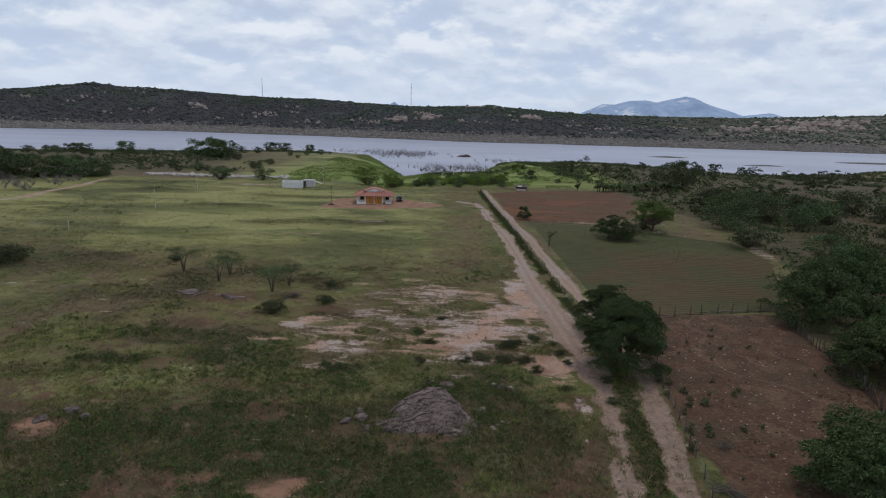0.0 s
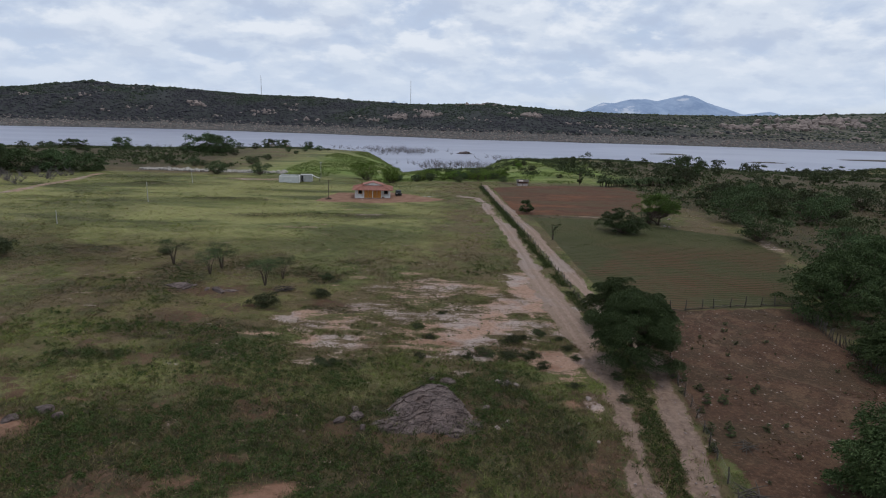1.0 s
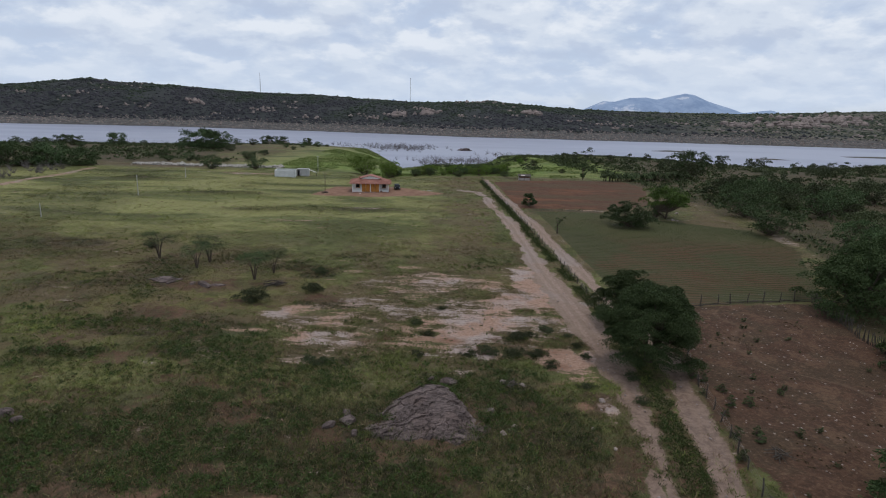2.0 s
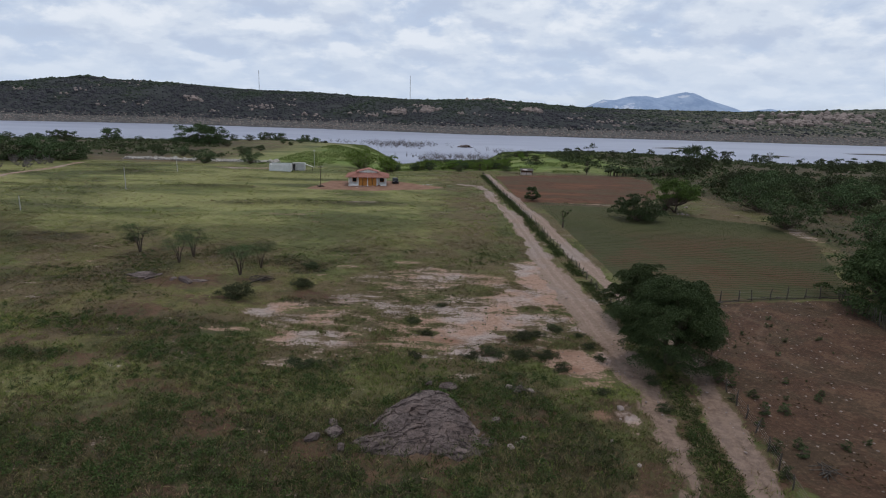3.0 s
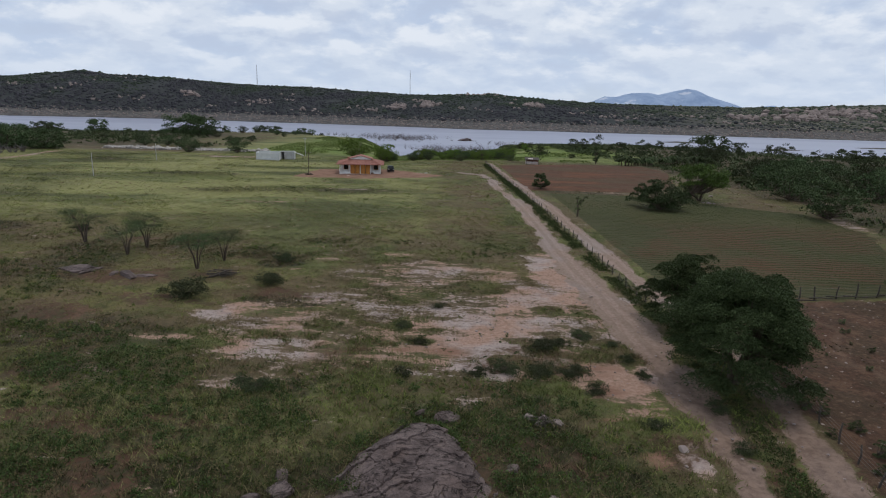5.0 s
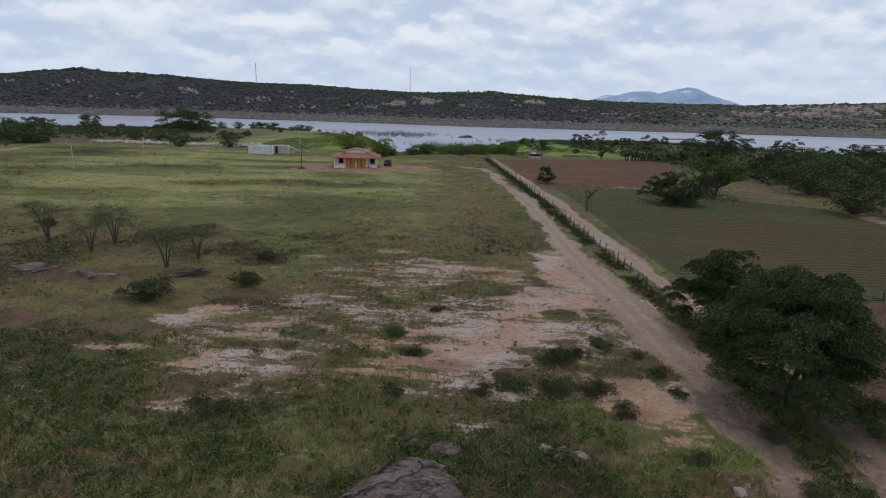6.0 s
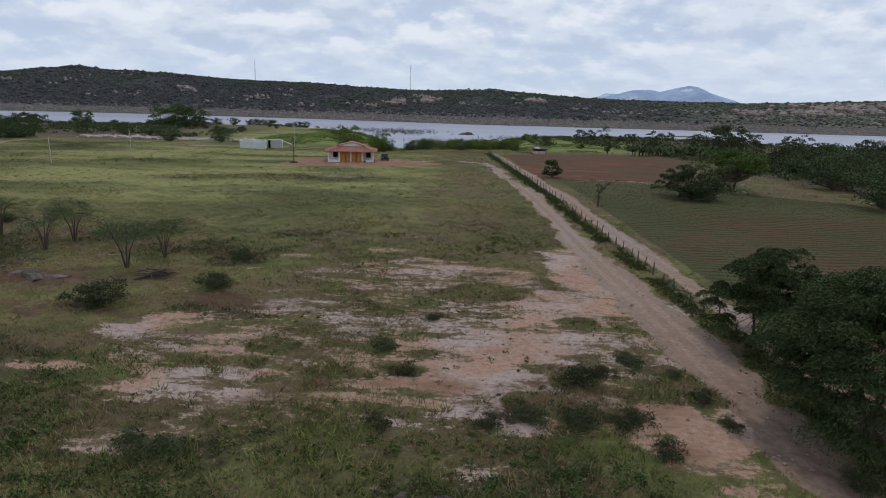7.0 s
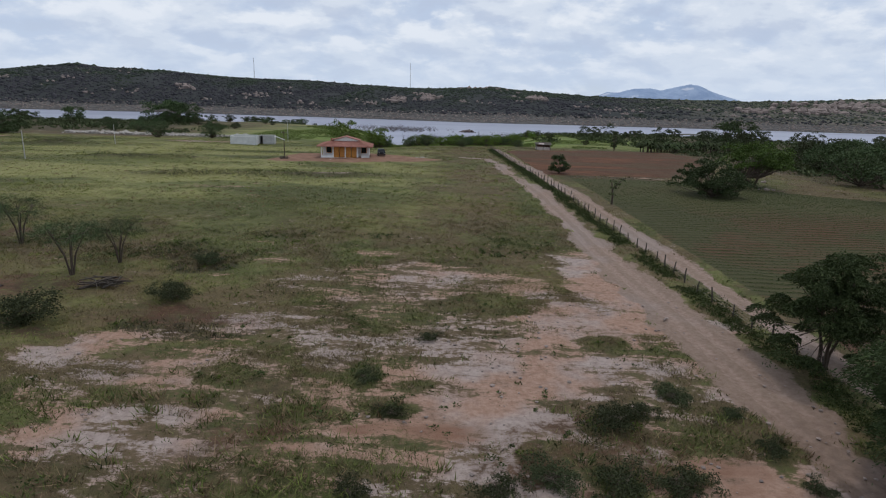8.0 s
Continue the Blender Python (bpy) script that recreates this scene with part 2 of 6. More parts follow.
    bank = nmix(nt, nstep(nt, nnoise(nt, p, 0.16, 6.0, 0.75), 0.35, 0.65), (0.046, 0.042, 0.040), (0.140, 0.128, 0.118))
    c = nmix(nt, attribute(nt, "bank"), c, bank)
    nt.links.new(c, b.inputs["Base Color"])
    h = nmath(nt, "ADD", nmath(nt, "MULTIPLY", n2, 1.0), nmath(nt, "MULTIPLY", n3, 0.4))
    h = nmath(nt, "ADD", h, nmath(nt, "MULTIPLY", nmath(nt, "MULTIPLY", furrow, attribute(nt, "till")), 1.2))
    bumped(nt, b, h, 0.6, 0.12)
    return m


def tuft_material():
    m, nt, b = fresh("grass_blades", 0.85)
    p = place(nt)
    g = nt.nodes.new("ShaderNodeNewGeometry")
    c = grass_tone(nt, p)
    v = nt.nodes.new("ShaderNodeHueSaturation")
    r = g.outputs["Random Per Island"]
    c = nmix(nt, nstep(nt, r, 0.80, 0.9, 0.0, 0.7), c, (0.22, 0.19, 0.09))
    nt.links.new(nmath(nt, "MULTIPLY_ADD", r, 0.5, 0.85), v.inputs["Value"])
    nt.links.new(c, v.inputs["Color"])
    nt.links.new(v.outputs[0], b.inputs["Base Color"])
    return m


def tussock_material():
    m, nt, b = fresh("grass_tussocks", 0.8)
    c = nmix(nt, attribute(nt, "tone"), (0.036, 0.050, 0.015), (0.225, 0.250, 0.066))
    c = nmix(nt, attribute(nt, "wither"), c, (0.200, 0.140, 0.080))
    v = nt.nodes.new("ShaderNodeHueSaturation")
    g = nt.nodes.new("ShaderNodeNewGeometry")
    nt.links.new(nmath(nt, "MULTIPLY_ADD", g.outputs["Random Per Island"], 0.6, 0.7), v.inputs["Value"])
    nt.links.new(c, v.inputs["Color"])
    nt.links.new(v.outputs[0], b.inputs["Base Color"])
    return m


def leaf_material(name, dark, light, sheen=0.75):
    m, nt, b = fresh(name, sheen)
    g = nt.nodes.new("ShaderNodeNewGeometry")
    o = nt.nodes.new("ShaderNodeObjectInfo")
    p = place(nt)
    f = nmath(nt, "ADD", nmath(nt, "MULTIPLY", g.outputs["Random Per Island"], 0.55), nmath(nt, "MULTIPLY", nnoise(nt, p, 0.8, 3.0), 0.45))
    c = nmix(nt, f, dark, light)
    v = nt.nodes.new("ShaderNodeHueSaturation")
    nt.links.new(nmath(nt, "MULTIPLY_ADD", o.outputs["Random"], 0.5, 0.75), v.inputs["Value"])
    nt.links.new(nmath(nt, "MULTIPLY_ADD", o.outputs["Random"], 0.03, 0.485), v.inputs["Hue"])
    nt.links.new(c, v.inputs["Color"])
    nt.links.new(v.outputs[0], b.inputs["Base Color"])
    return m


def scrub_material():
    """Dry woodland: in leaf on the upper slopes, grey and leafless lower down."""
    m, nt, b = fresh("caatinga_scrub", 0.9)
    g = nt.nodes.new("ShaderNodeNewGeometry")
    p = place(nt)
    sep = nt.nodes.new("ShaderNodeSeparateXYZ")
    nt.links.new(p, sep.inputs[0])
    r = g.outputs["Random Per Island"]
    wide = nnoise(nt, p, 0.011, 5.0, 0.65)
    leafy = nmath(nt, "ADD", nmath(nt, "MULTIPLY", sep.outputs["Z"], 0.02), nmath(nt, "MULTIPLY", nmath(nt, "SUBTRACT", wide, 0.5), 4.0))
    leafy = nmath(nt, "ADD", leafy, nmath(nt, "MULTIPLY", sep.outputs["X"], 0.0007))
    leafy = nstep(nt, leafy, 0.25, 1.0)
    # both tones lean blue: haze over the lake is put into them
    grey = nmix(nt, r, (0.036, 0.036, 0.041), (0.064, 0.060, 0.066))
    green = nmix(nt, r, (0.026, 0.036, 0.025), (0.052, 0.066, 0.040))
    c = nmix(nt, leafy, grey, green)
    # eastern scrub made paler, for the sunshine painted on that end
    far = nstep(nt, sep.outputs["X"], 180.0, 520.0)
    c = nmix(nt, nmath(nt, "MULTIPLY", far, nstep(nt, r, 0.3, 0.9, 0.0, 0.75)), c, (0.140, 0.140, 0.096))
    nt.links.new(c, b.inputs["Base Color"])
    return m


def plain(name, a, c2, scale, rough=0.85, bump=0.3, metal=0.0, detail=5.0):
    """A surface whose colour wanders between two tones."""
    m, nt, b = fresh(name, rough)
    co = nt.nodes.new("ShaderNodeTexCoord").outputs["Object"]
    n = nnoise(nt, co, scale, detail, 0.65)
    n2 = nnoise(nt, co, scale * 7, 4.0, 0.7)
    f = nmath(nt, "ADD", nmath(nt, "MULTIPLY", nstep(nt, n, 0.3, 0.7), 0.65), nmath(nt, "MULTIPLY", n2, 0.35))
    nt.links.new(nmix(nt, f, a, c2), b.inputs["Base Color"])
    b.inputs["Metallic"].default_value = metal
    if bump:
        bumped(nt, b, n2, bump, 0.02)
    return m


def rock_material():
    m, nt, b = fresh("granite", 0.8)
    p = place(nt)
    n = nnoise(nt, p, 0.9, 6.0, 0.65)
    n2 = nnoise(nt, p, 9.0, 5.0, 0.7)
    c = nmix(nt, nstep(nt, n, 0.32, 0.68), (0.084, 0.061, 0.055), (0.196, 0.148, 0.134))
    c = nmix(nt, nstep(nt, n2, 0.5, 0.72, 0.0, 0.5), c, (0.055, 0.048, 0.050))
    c = nmix(nt, nstep(nt, nnoise(nt, p, 0.45, 3.0), 0.54, 0.70, 0.0, 0.45), c, (0.130, 0.088, 0.072))
    # dark weathering runs and open seams
    run = nt.nodes.new("ShaderNodeMapping")
    run.inputs["Scale"].default_value = (0.5, 1.4, 1.0)
    run.inputs["Rotation"].default_value = (0, 0, 0.7)
    nt.links.new(p, run.inputs["Vector"])
    seam = nmath(nt, "ABSOLUTE", nmath(nt, "SUBTRACT", nnoise(nt, run.outputs[0], 1.1, 5.0, 0.6, 0.6), 0.5))
    split = nstep(nt, seam, 0.0, 0.022)
    c = nmix(nt, nstep(nt, nnoise(nt, p, 2.6, 6.0, 0.7), 0.38, 0.52, 0.5, 0.0), c, (0.044, 0.033, 0.030))
    c = nmix(nt, nmath(nt, "MULTIPLY", nmath(nt, "SUBTRACT", 1.0, split), 0.6), c, (0.020, 0.017, 0.016))
    nt.links.new(c, b.inputs["Base Color"])
    bumped(nt, b, nmath(nt, "ADD", nmath(nt, "ADD", n, n2), nmath(nt, "MULTIPLY", split, 0.8)), 1.0, 0.10)
    return m


def pale_rock_material():
    m, nt, b = fresh("weathered_boulders", 0.9)
    p = place(nt)
    g = nt.nodes.new("ShaderNodeNewGeometry")
    n = nnoise(nt, p, 0.25, 5.0, 0.7)
    f = nmath(nt, "ADD", nmath(nt, "MULTIPLY", n, 0.6), nmath(nt, "MULTIPLY", g.outputs["Random Per Island"], 0.4))
    nt.links.new(nmix(nt, f, (0.110, 0.092, 0.084), (0.380, 0.300, 0.265)), b.inputs["Base Color"])
    bumped(nt, b, n, 0.6, 0.3)
    return m


def water_material():
    m, nt, b = fresh("lake_water", 0.12)
    b.inputs["Base Color"].default_value = (0.235, 0.243, 0.318, 1)
    b.inputs["IOR"].default_value = 1.33
    b.inputs["Specular IOR Level"].default_value = 0.5
    p = place(nt)
    s = nt.nodes.new("ShaderNodeMapping")
    s.inputs["Scale"].default_value = (0.35, 1.0, 1.0)
    nt.links.new(p, s.inputs["Vector"])
    n = nmath(nt, "ADD", nnoise(nt, s.outputs[0], 0.9, 4.0, 0.6), nmath(nt, "MULTIPLY", nnoise(nt, s.outputs[0], 0.06, 3.0), 2.0))
    calm = nnoise(nt, s.outputs[0], 0.012, 4.0, 0.6)
    nt.links.new(nstep(nt, calm, 0.40, 0.60, 0.30, 0.36), b.inputs["Roughness"])
    bumped(nt, b, n, 0.25, 0.10)
    return m


def mountain_material():
    m, nt, b = fresh("hazed_mountain", 1.0)
    p = place(nt)
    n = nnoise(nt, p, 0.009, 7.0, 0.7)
    # distance haze is mixed into this blue-grey rock colour
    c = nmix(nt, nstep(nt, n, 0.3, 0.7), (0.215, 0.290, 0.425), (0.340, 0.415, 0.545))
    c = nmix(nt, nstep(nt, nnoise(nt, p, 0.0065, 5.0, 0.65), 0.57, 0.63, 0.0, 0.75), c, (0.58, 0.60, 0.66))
    nt.links.new(c, b.inputs["Base Color"])
    return m


M_GROUND, M_TUFT, M_ROCK, M_PALE = ground_material(), tuft_material(), rock_material(), pale_rock_material()
M_TUSSOCK = tussock_material()
M_WATER, M_MOUNT = water_material(), mountain_material()
M_LEAF = leaf_material("mesquite_leaves", (0.020, 0.030, 0.011), (0.066, 0.086, 0.030))
M_LEAF2 = leaf_material("bright_leaves", (0.050, 0.088, 0.014), (0.150, 0.210, 0.036))
M_LEAF3 = leaf_material("dusty_leaves", (0.050, 0.068, 0.030), (0.128, 0.155, 0.064))
M_LEAF4 = leaf_material("broad_dark_leaves", (0.024, 0.042, 0.016), (0.088, 0.120, 0.046))
M_LEAF5 = leaf_material("young_mesquite_leaves", (0.022, 0.038, 0.013), (0.080, 0.112, 0.038))
M_LEAF6 = leaf_material("fresh_tree_leaves", (0.034, 0.060, 0.013), (0.110, 0.150, 0.032))
M_WOOD = leaf_material("scrub_wood_leaves", (0.024, 0.038, 0.016), (0.100, 0.122, 0.054))
M_LOW = leaf_material("low_scrub_leaves", (0.030, 0.044, 0.018), (0.105, 0.125, 0.052))
M_CROP = leaf_material("seedling_leaves", (0.038, 0.050, 0.015), (0.090, 0.104, 0.034))
M_REED = leaf_material("reed_leaves", (0.100, 0.146, 0.036), (0.205, 0.265, 0.076))
M_WEED = leaf_material("weed_leaves", (0.009, 0.018, 0.006), (0.105, 0.142, 0.040))
M_DRY = leaf_material("withered_leaves", (0.075, 0.052, 0.030), (0.175, 0.135, 0.070))
M_SCRUB = scrub_material()
M_TWIG = plain("grey_twigs", (0.090, 0.075, 0.070), (0.190, 0.165, 0.155), 2.0, 0.9, 0)
M_BARK = plain("bark", (0.060, 0.045, 0.035), (0.130, 0.100, 0.078), 4.0, 0.95, 0.6)
M_BUSH = leaf_material("olive_bush_leaves", (0.022, 0.030, 0.013), (0.078, 0.088, 0.038))
M_POST = plain("weathered_fence_wood", (0.045, 0.038, 0.032), (0.120, 0.100, 0.084), 6.0, 0.9, 0.4)
M_WIRE = plain("fence_wire", (0.18, 0.17, 0.16), (0.28, 0.26, 0.25), 5.0, 0.5, 0, 0.7)
M_TILE = plain("clay_roof_tiles", (0.235, 0.098, 0.075), (0.370, 0.185, 0.145), 1.4, 0.85, 0.4)
M_WALL = plain("white_plaster", (0.66, 0.65, 0.62), (0.82, 0.81, 0.79), 1.1, 0.85, 0.15)
M_DOOR = plain("varnished_wood", (0.370, 0.150, 0.035), (0.560, 0.265, 0.070), 2.2, 0.55, 0.2)
M_CONC = plain("grey_concrete", (0.32, 0.31, 0.29), (0.50, 0.49, 0.47), 0.9, 0.9, 0.3)
M_BLOCK = plain("pale_block_wall", (0.50, 0.50, 0.49), (0.68, 0.68, 0.66), 0.9, 0.9, 0.3)
M_LIME = plain("pale_limestone", (0.17, 0.15, 0.13), (0.50, 0.46, 0.41), 1.2, 0.9, 0.3)
M_BRICK = plain("raw_brickwork", (0.270, 0.110, 0.070), (0.420, 0.200, 0.130), 2.0, 0.9, 0.3)
M_PAVE = plain("pale_paving", (0.40, 0.31, 0.27), (0.60, 0.52, 0.48), 1.5, 0.9, 0.3)
M_CAR = plain("dark_car_paint", (0.012, 0.013, 0.015), (0.022, 0.023, 0.026), 1.0, 0.25, 0)
M_GLASS = plain("dark_car_glass", (0.010, 0.012, 0.014), (0.018, 0.020, 0.022), 1.0, 0.08, 0)
M_RUBBER = plain("tyre_rubber", (0.018, 0.018, 0.018), (0.035, 0.034, 0.033), 5.0, 0.9, 0)
M_STEEL = plain("galvanised_steel", (0.35, 0.35, 0.36), (0.5, 0.5, 0.5), 3.0, 0.5, 0, 0.6)


# ---- shape of the land ----
TABLES = {}


def vnoise(x, y, seed):
    """Smooth value noise on a unit grid, 0 to 1."""
    if seed not in TABLES:
        TABLES[seed] = np.random.RandomState(seed).rand(256, 256)
    t = TABLES[seed]
    x, y = np.asarray(x, float), np.asarray(y, float)
    xi, yi = np.floor(x).astype(int), np.floor(y).astype(int)
    fx, fy = x - xi, y - yi
    fx, fy = fx * fx * (3 - 2 * fx), fy * fy * (3 - 2 * fy)
    a, b = t[xi % 256, yi % 256], t[(xi + 1) % 256, yi % 256]
    c, d = t[xi % 256, (yi + 1) % 256], t[(xi + 1) % 256, (yi + 1) % 256]
    return (a * (1 - fx) + b * fx) * (1 - fy) + (c * (1 - fx) + d * fx) * fy


def fbm(x, y, size, octaves=4, seed=1):
    """Layered noise whose largest lumps are size metres, 0 to 1."""
    total, amp, norm = 0.0, 1.0, 0.0
    for k in range(octaves):
        total = total + amp * vnoise(np.asarray(x) / size + 17.3 * k, np.asarray(y) / size + 9.1 * k, seed + k)
        norm += amp
        amp *= 0.55
        size *= 0.5
    return total / norm


def ss(v, lo, hi):
    f = np.clip((np.asarray(v, float) - lo) / (hi - lo), 0, 1)
    return f * f * (3 - 2 * f)


WATER_Z = -4.8


def shore_y(x):
    """The near shore of the lake."""
    xs = [-900, -305, -180, -107, -61, -34, -22, -9, 23, 40, 91, 125, 164, 186, 249, 330, 700]
    ys = [430, 415, 440, 489, 458, 353, 305, 328, 348, 420, 455, 440, 391, 374, 396, 446, 470]
    return np.interp(x, xs, ys) + 14 * (fbm(x, np.zeros_like(np.asarray(x, float)), 22, 3, 5) - 0.5)


def far_y(x):
    """The far shore."""
    x = np.asarray(x, float)
    return np.interp(x, [-2000, -560, -400, -220, -90, 20, 160, 380, 530, 900], [800, 768, 828, 814, 796, 757, 775, 770, 774, 755]) + 20 * (fbm(x, x * 0, 60, 3, 8) - 0.5)


def ridge(x):
    """Distance and height of the ridge across the lake."""
    far = np.interp(x, [-900, -300, 100, 600, 1100], [1080, 1080, 1110, 1300, 1400])
    top = np.interp(x, [-1600, -815, -628, -500, -300, -68, 20, 80, 240, 600, 830, 1060, 2000], [30, 44, 61, 56, 49, 42, 43, 47, 37, 38, 48, 59, 50])
    return far, top


def ground_z(x, y):
    x, y = np.asarray(x, float), np.asarray(y, float)
    base = -0.45 + 2.45 * ss(y, 40, 150) - 0.02 * np.clip(x, -30, 30) * (1 - ss(y, 55, 110))
    base = base + 0.5 * (fbm(x, y, 14, 4, 21) - 0.5) + 0.22 * (fbm(x, y, 2.2, 3, 23) - 0.5) * (1 - ss(y, 90, 130)) + 0.8 * (fbm(x, y, 60, 2, 31) - 0.5) * ss(y, 60, 120)
    base = base + 0.45 * np.exp(-((y - 132 - 0.06 * x) / 1.6) ** 2) * ss(-x, 6, 14) * (1 - ss(-x, 40, 55))
    for mx, my, ra, rb, mh in ((-86, 174, 9, 2.2, 0.9), (-56, 148.5, 10, 2.2, 0.8), (-46, 149, 6, 1.6, 0.6)):
        base = base + mh * np.exp(-((x - mx) / ra) ** 2 - ((y - my) / rb) ** 2)
    d = shore_y(x) - y
    near = WATER_Z + (base - WATER_Z) * ss(d, -4, 150) ** 0.8
    near = near + 0.7 * (fbm(x, y, 40, 3, 41) - 0.45) * ss(d, 20, 60) * ss(y, 190, 240) * ss(-x, -20, 40)
    near = np.where(d < 0, WATER_Z + np.maximum(-2.5, d * 0.05), near)
    # sandy islets
    for ix, iy, ra, rb in ((205, 550, 34, 11), (392, 545, 70, 15), (250, 470, 30, 5)):
        near = np.maximum(near, WATER_Z - 2.5 + 3.6 * np.exp(-((x - ix) / ra) ** 2 - ((y - iy) / rb) ** 2))
    fy = far_y(x)
    ry, rz = ridge(x)
    e = y - fy
    q = np.clip((e - 44) / (ry - fy - 44), 0, 1)
    up = 4.5 + (rz - 4.5) * (np.sin(q * math.pi / 2) ** 1.1) + (fbm(x, y, 120, 4, 51) - 0.5) * 14 * ss(q, 0, 0.5) * (1 - 0.6 * ss(q, 0.8, 1))
    far = np.where(e < 44, WATER_Z + 0.211 * e + 1.2 * (fbm(x, y, 12, 3, 61) - 0.5) * ss(e, 0, 10), up)
    far = np.where(e < 0, WATER_Z + np.maximum(-2.5, e * 0.1), far)
    far = far * (1 - ss(y, ry + 100, ry + 900)) + 6 * ss(y, ry + 100, ry + 900)
    return np.where(y < 620, near, far)


def gz(x, y):
    return float(ground_z(np.array([x]), np.array([y]))[0])


ROAD_A = [(11.5, -80), (13.2, 18), (13.4, 30), (14.1, 36.6), (14.6, 40), (15.6, 46), (16.5, 55), (16.6, 62), (16.2, 67), (16.0, 71), (15.4, 77), (14.8, 84), (14.3, 92), (14.0, 102), (13.3, 113), (13.0, 120), (12.0, 131), (10.9, 140), (10.3, 154), (8.5, 163), (4, 168)]
ROAD_B = [(15.7, -80), (17.2, 18), (17.9, 32), (18.6, 38.9), (20.0, 45), (21.0, 52), (22.3, 60), (22.2, 66), (21.5, 74), (20.7, 82), (19.9, 92), (18.9, 103), (17.9, 118), (16.6, 132), (15.6, 145), (14.4, 160), (13.2, 182), (12.6, 196)]


def road_gap(line, x, y):
    """Distance from a bent line."""
    best = np.full(np.shape(x), 1e9)
    for (ax, ay), (bx, by) in zip(line, line[1:]):
        dx, dy = bx - ax, by - ay
        f = np.clip(((x - ax) * dx + (y - ay) * dy) / (dx * dx + dy * dy), 0, 1)
        best = np.minimum(best, np.hypot(x - ax - f * dx, y - ay - f * dy))
    return best


def inside(corners, x, y):
    """Depth inside a convex outline given clockwise, metres."""
    best = np.full(np.shape(x), 1e9)
    for (ax, ay), (bx, by) in zip(corners, corners[1:] + corners[:1]):
        dx, dy = bx - ax, by - ay
        best = np.minimum(best, ((y - ay) * -dx + (x - ax) * dy) / math.hypot(dx, dy))
    return best


TILLED = [(16.6, 138), (14.6, 188), (27, 196), (46, 204), (59, 203), (60, 183), (50, 150), (38.5, 141)]
SOWN = [(22.8, 76.6), (19.8, 135.5), (36, 136.5), (60.3, 122.5), (62, 108), (50, 80.6), (30, 77.0)]
PADDOCK = [(18.0, -60), (22.6, 55), (23.8, 76.8), (30, 77.5), (50.5, 81.0), (48.4, 60), (44, 36), (36, -60)]
YARD = [(-33, 152), (-30, 168), (-14, 170), (-1, 159), (-3, 154), (-16, 150)]


# bare pans of the clearing and the grassy islands in it: centre and half widths
CLEARING = [(-17.8, 68.4, 1.9, 0.8), (-15.4, 70.8, 1.8, 0.7), (-10.5, 73.6, 1.2, 2.3), (-10.2, 69.6, 3.8, 1.3), (-3.7, 73.3, 4.0, 1.5), (-10.1, 63.0, 3.2, 1.8), (-14.4, 61.7, 1.9, 0.9),
            (-4.2, 66.6, 2.5, 1.3), (-3.8, 63.0, 1.9, 0.8), (-0.2, 63.9, 2.2, 1.3), (-11.4, 58.5, 2.2, 0.5), (-13.1, 57.8, 1.1, 0.5), (-8.3, 64.9, 2.0, 0.6), (-11.8, 66.9, 1.6, 1.5),
            (4.2, 70.2, 4.2, 7.0), (9.9, 64.2, 2.8, 2.4), (10.6, 70.9, 3.6, 2.9), (13.2, 60.9, 1.4, 1.5), (10.9, 60.7, 1.4, 1.5), (8.4, 74.9, 6.4, 2.8), (12.2, 57.5, 1.3, 3.0), (13.9, 53.0, 0.6, 2.6), (12.6, 82.5, 2.0, 8.0)]
ISLANDS = [(-2.8, 68.4, 1.2, 2.1), (-4.9, 64.9, 1.9, 0.9), (-1.3, 65.4, 1.4, 0.8), (-9.0, 67.7, 1.7, 1.1), (11.9, 67.9, 1.3, 0.9), (8.2, 65.0, 1.5, 1.3), (9.5, 73.1, 1.5, 1.0), (13.5, 65.2, 0.8, 2.2),
           (13.9, 62.6, 0.8, 2.0), (7.1, 61.6, 1.0, 1.0), (9.6, 61.5, 1.1, 0.8), (4.9, 62.3, 1.1, 1.0), (4.5, 78.5, 3.5, 1.8)]


def road_half(y, which):
    if which:
        return np.interp(y, [36, 60, 130, 190], [0.95, 1.1, 1.05, 0.8])
    return np.interp(y, [40, 51, 58, 66, 71, 77, 84, 92, 105, 120, 131, 140, 165], [0.78, 0.95, 1.6, 1.75, 1.9, 2.05, 1.75, 1.45, 1.25, 1.35, 1.05, 1.1, 0.9])


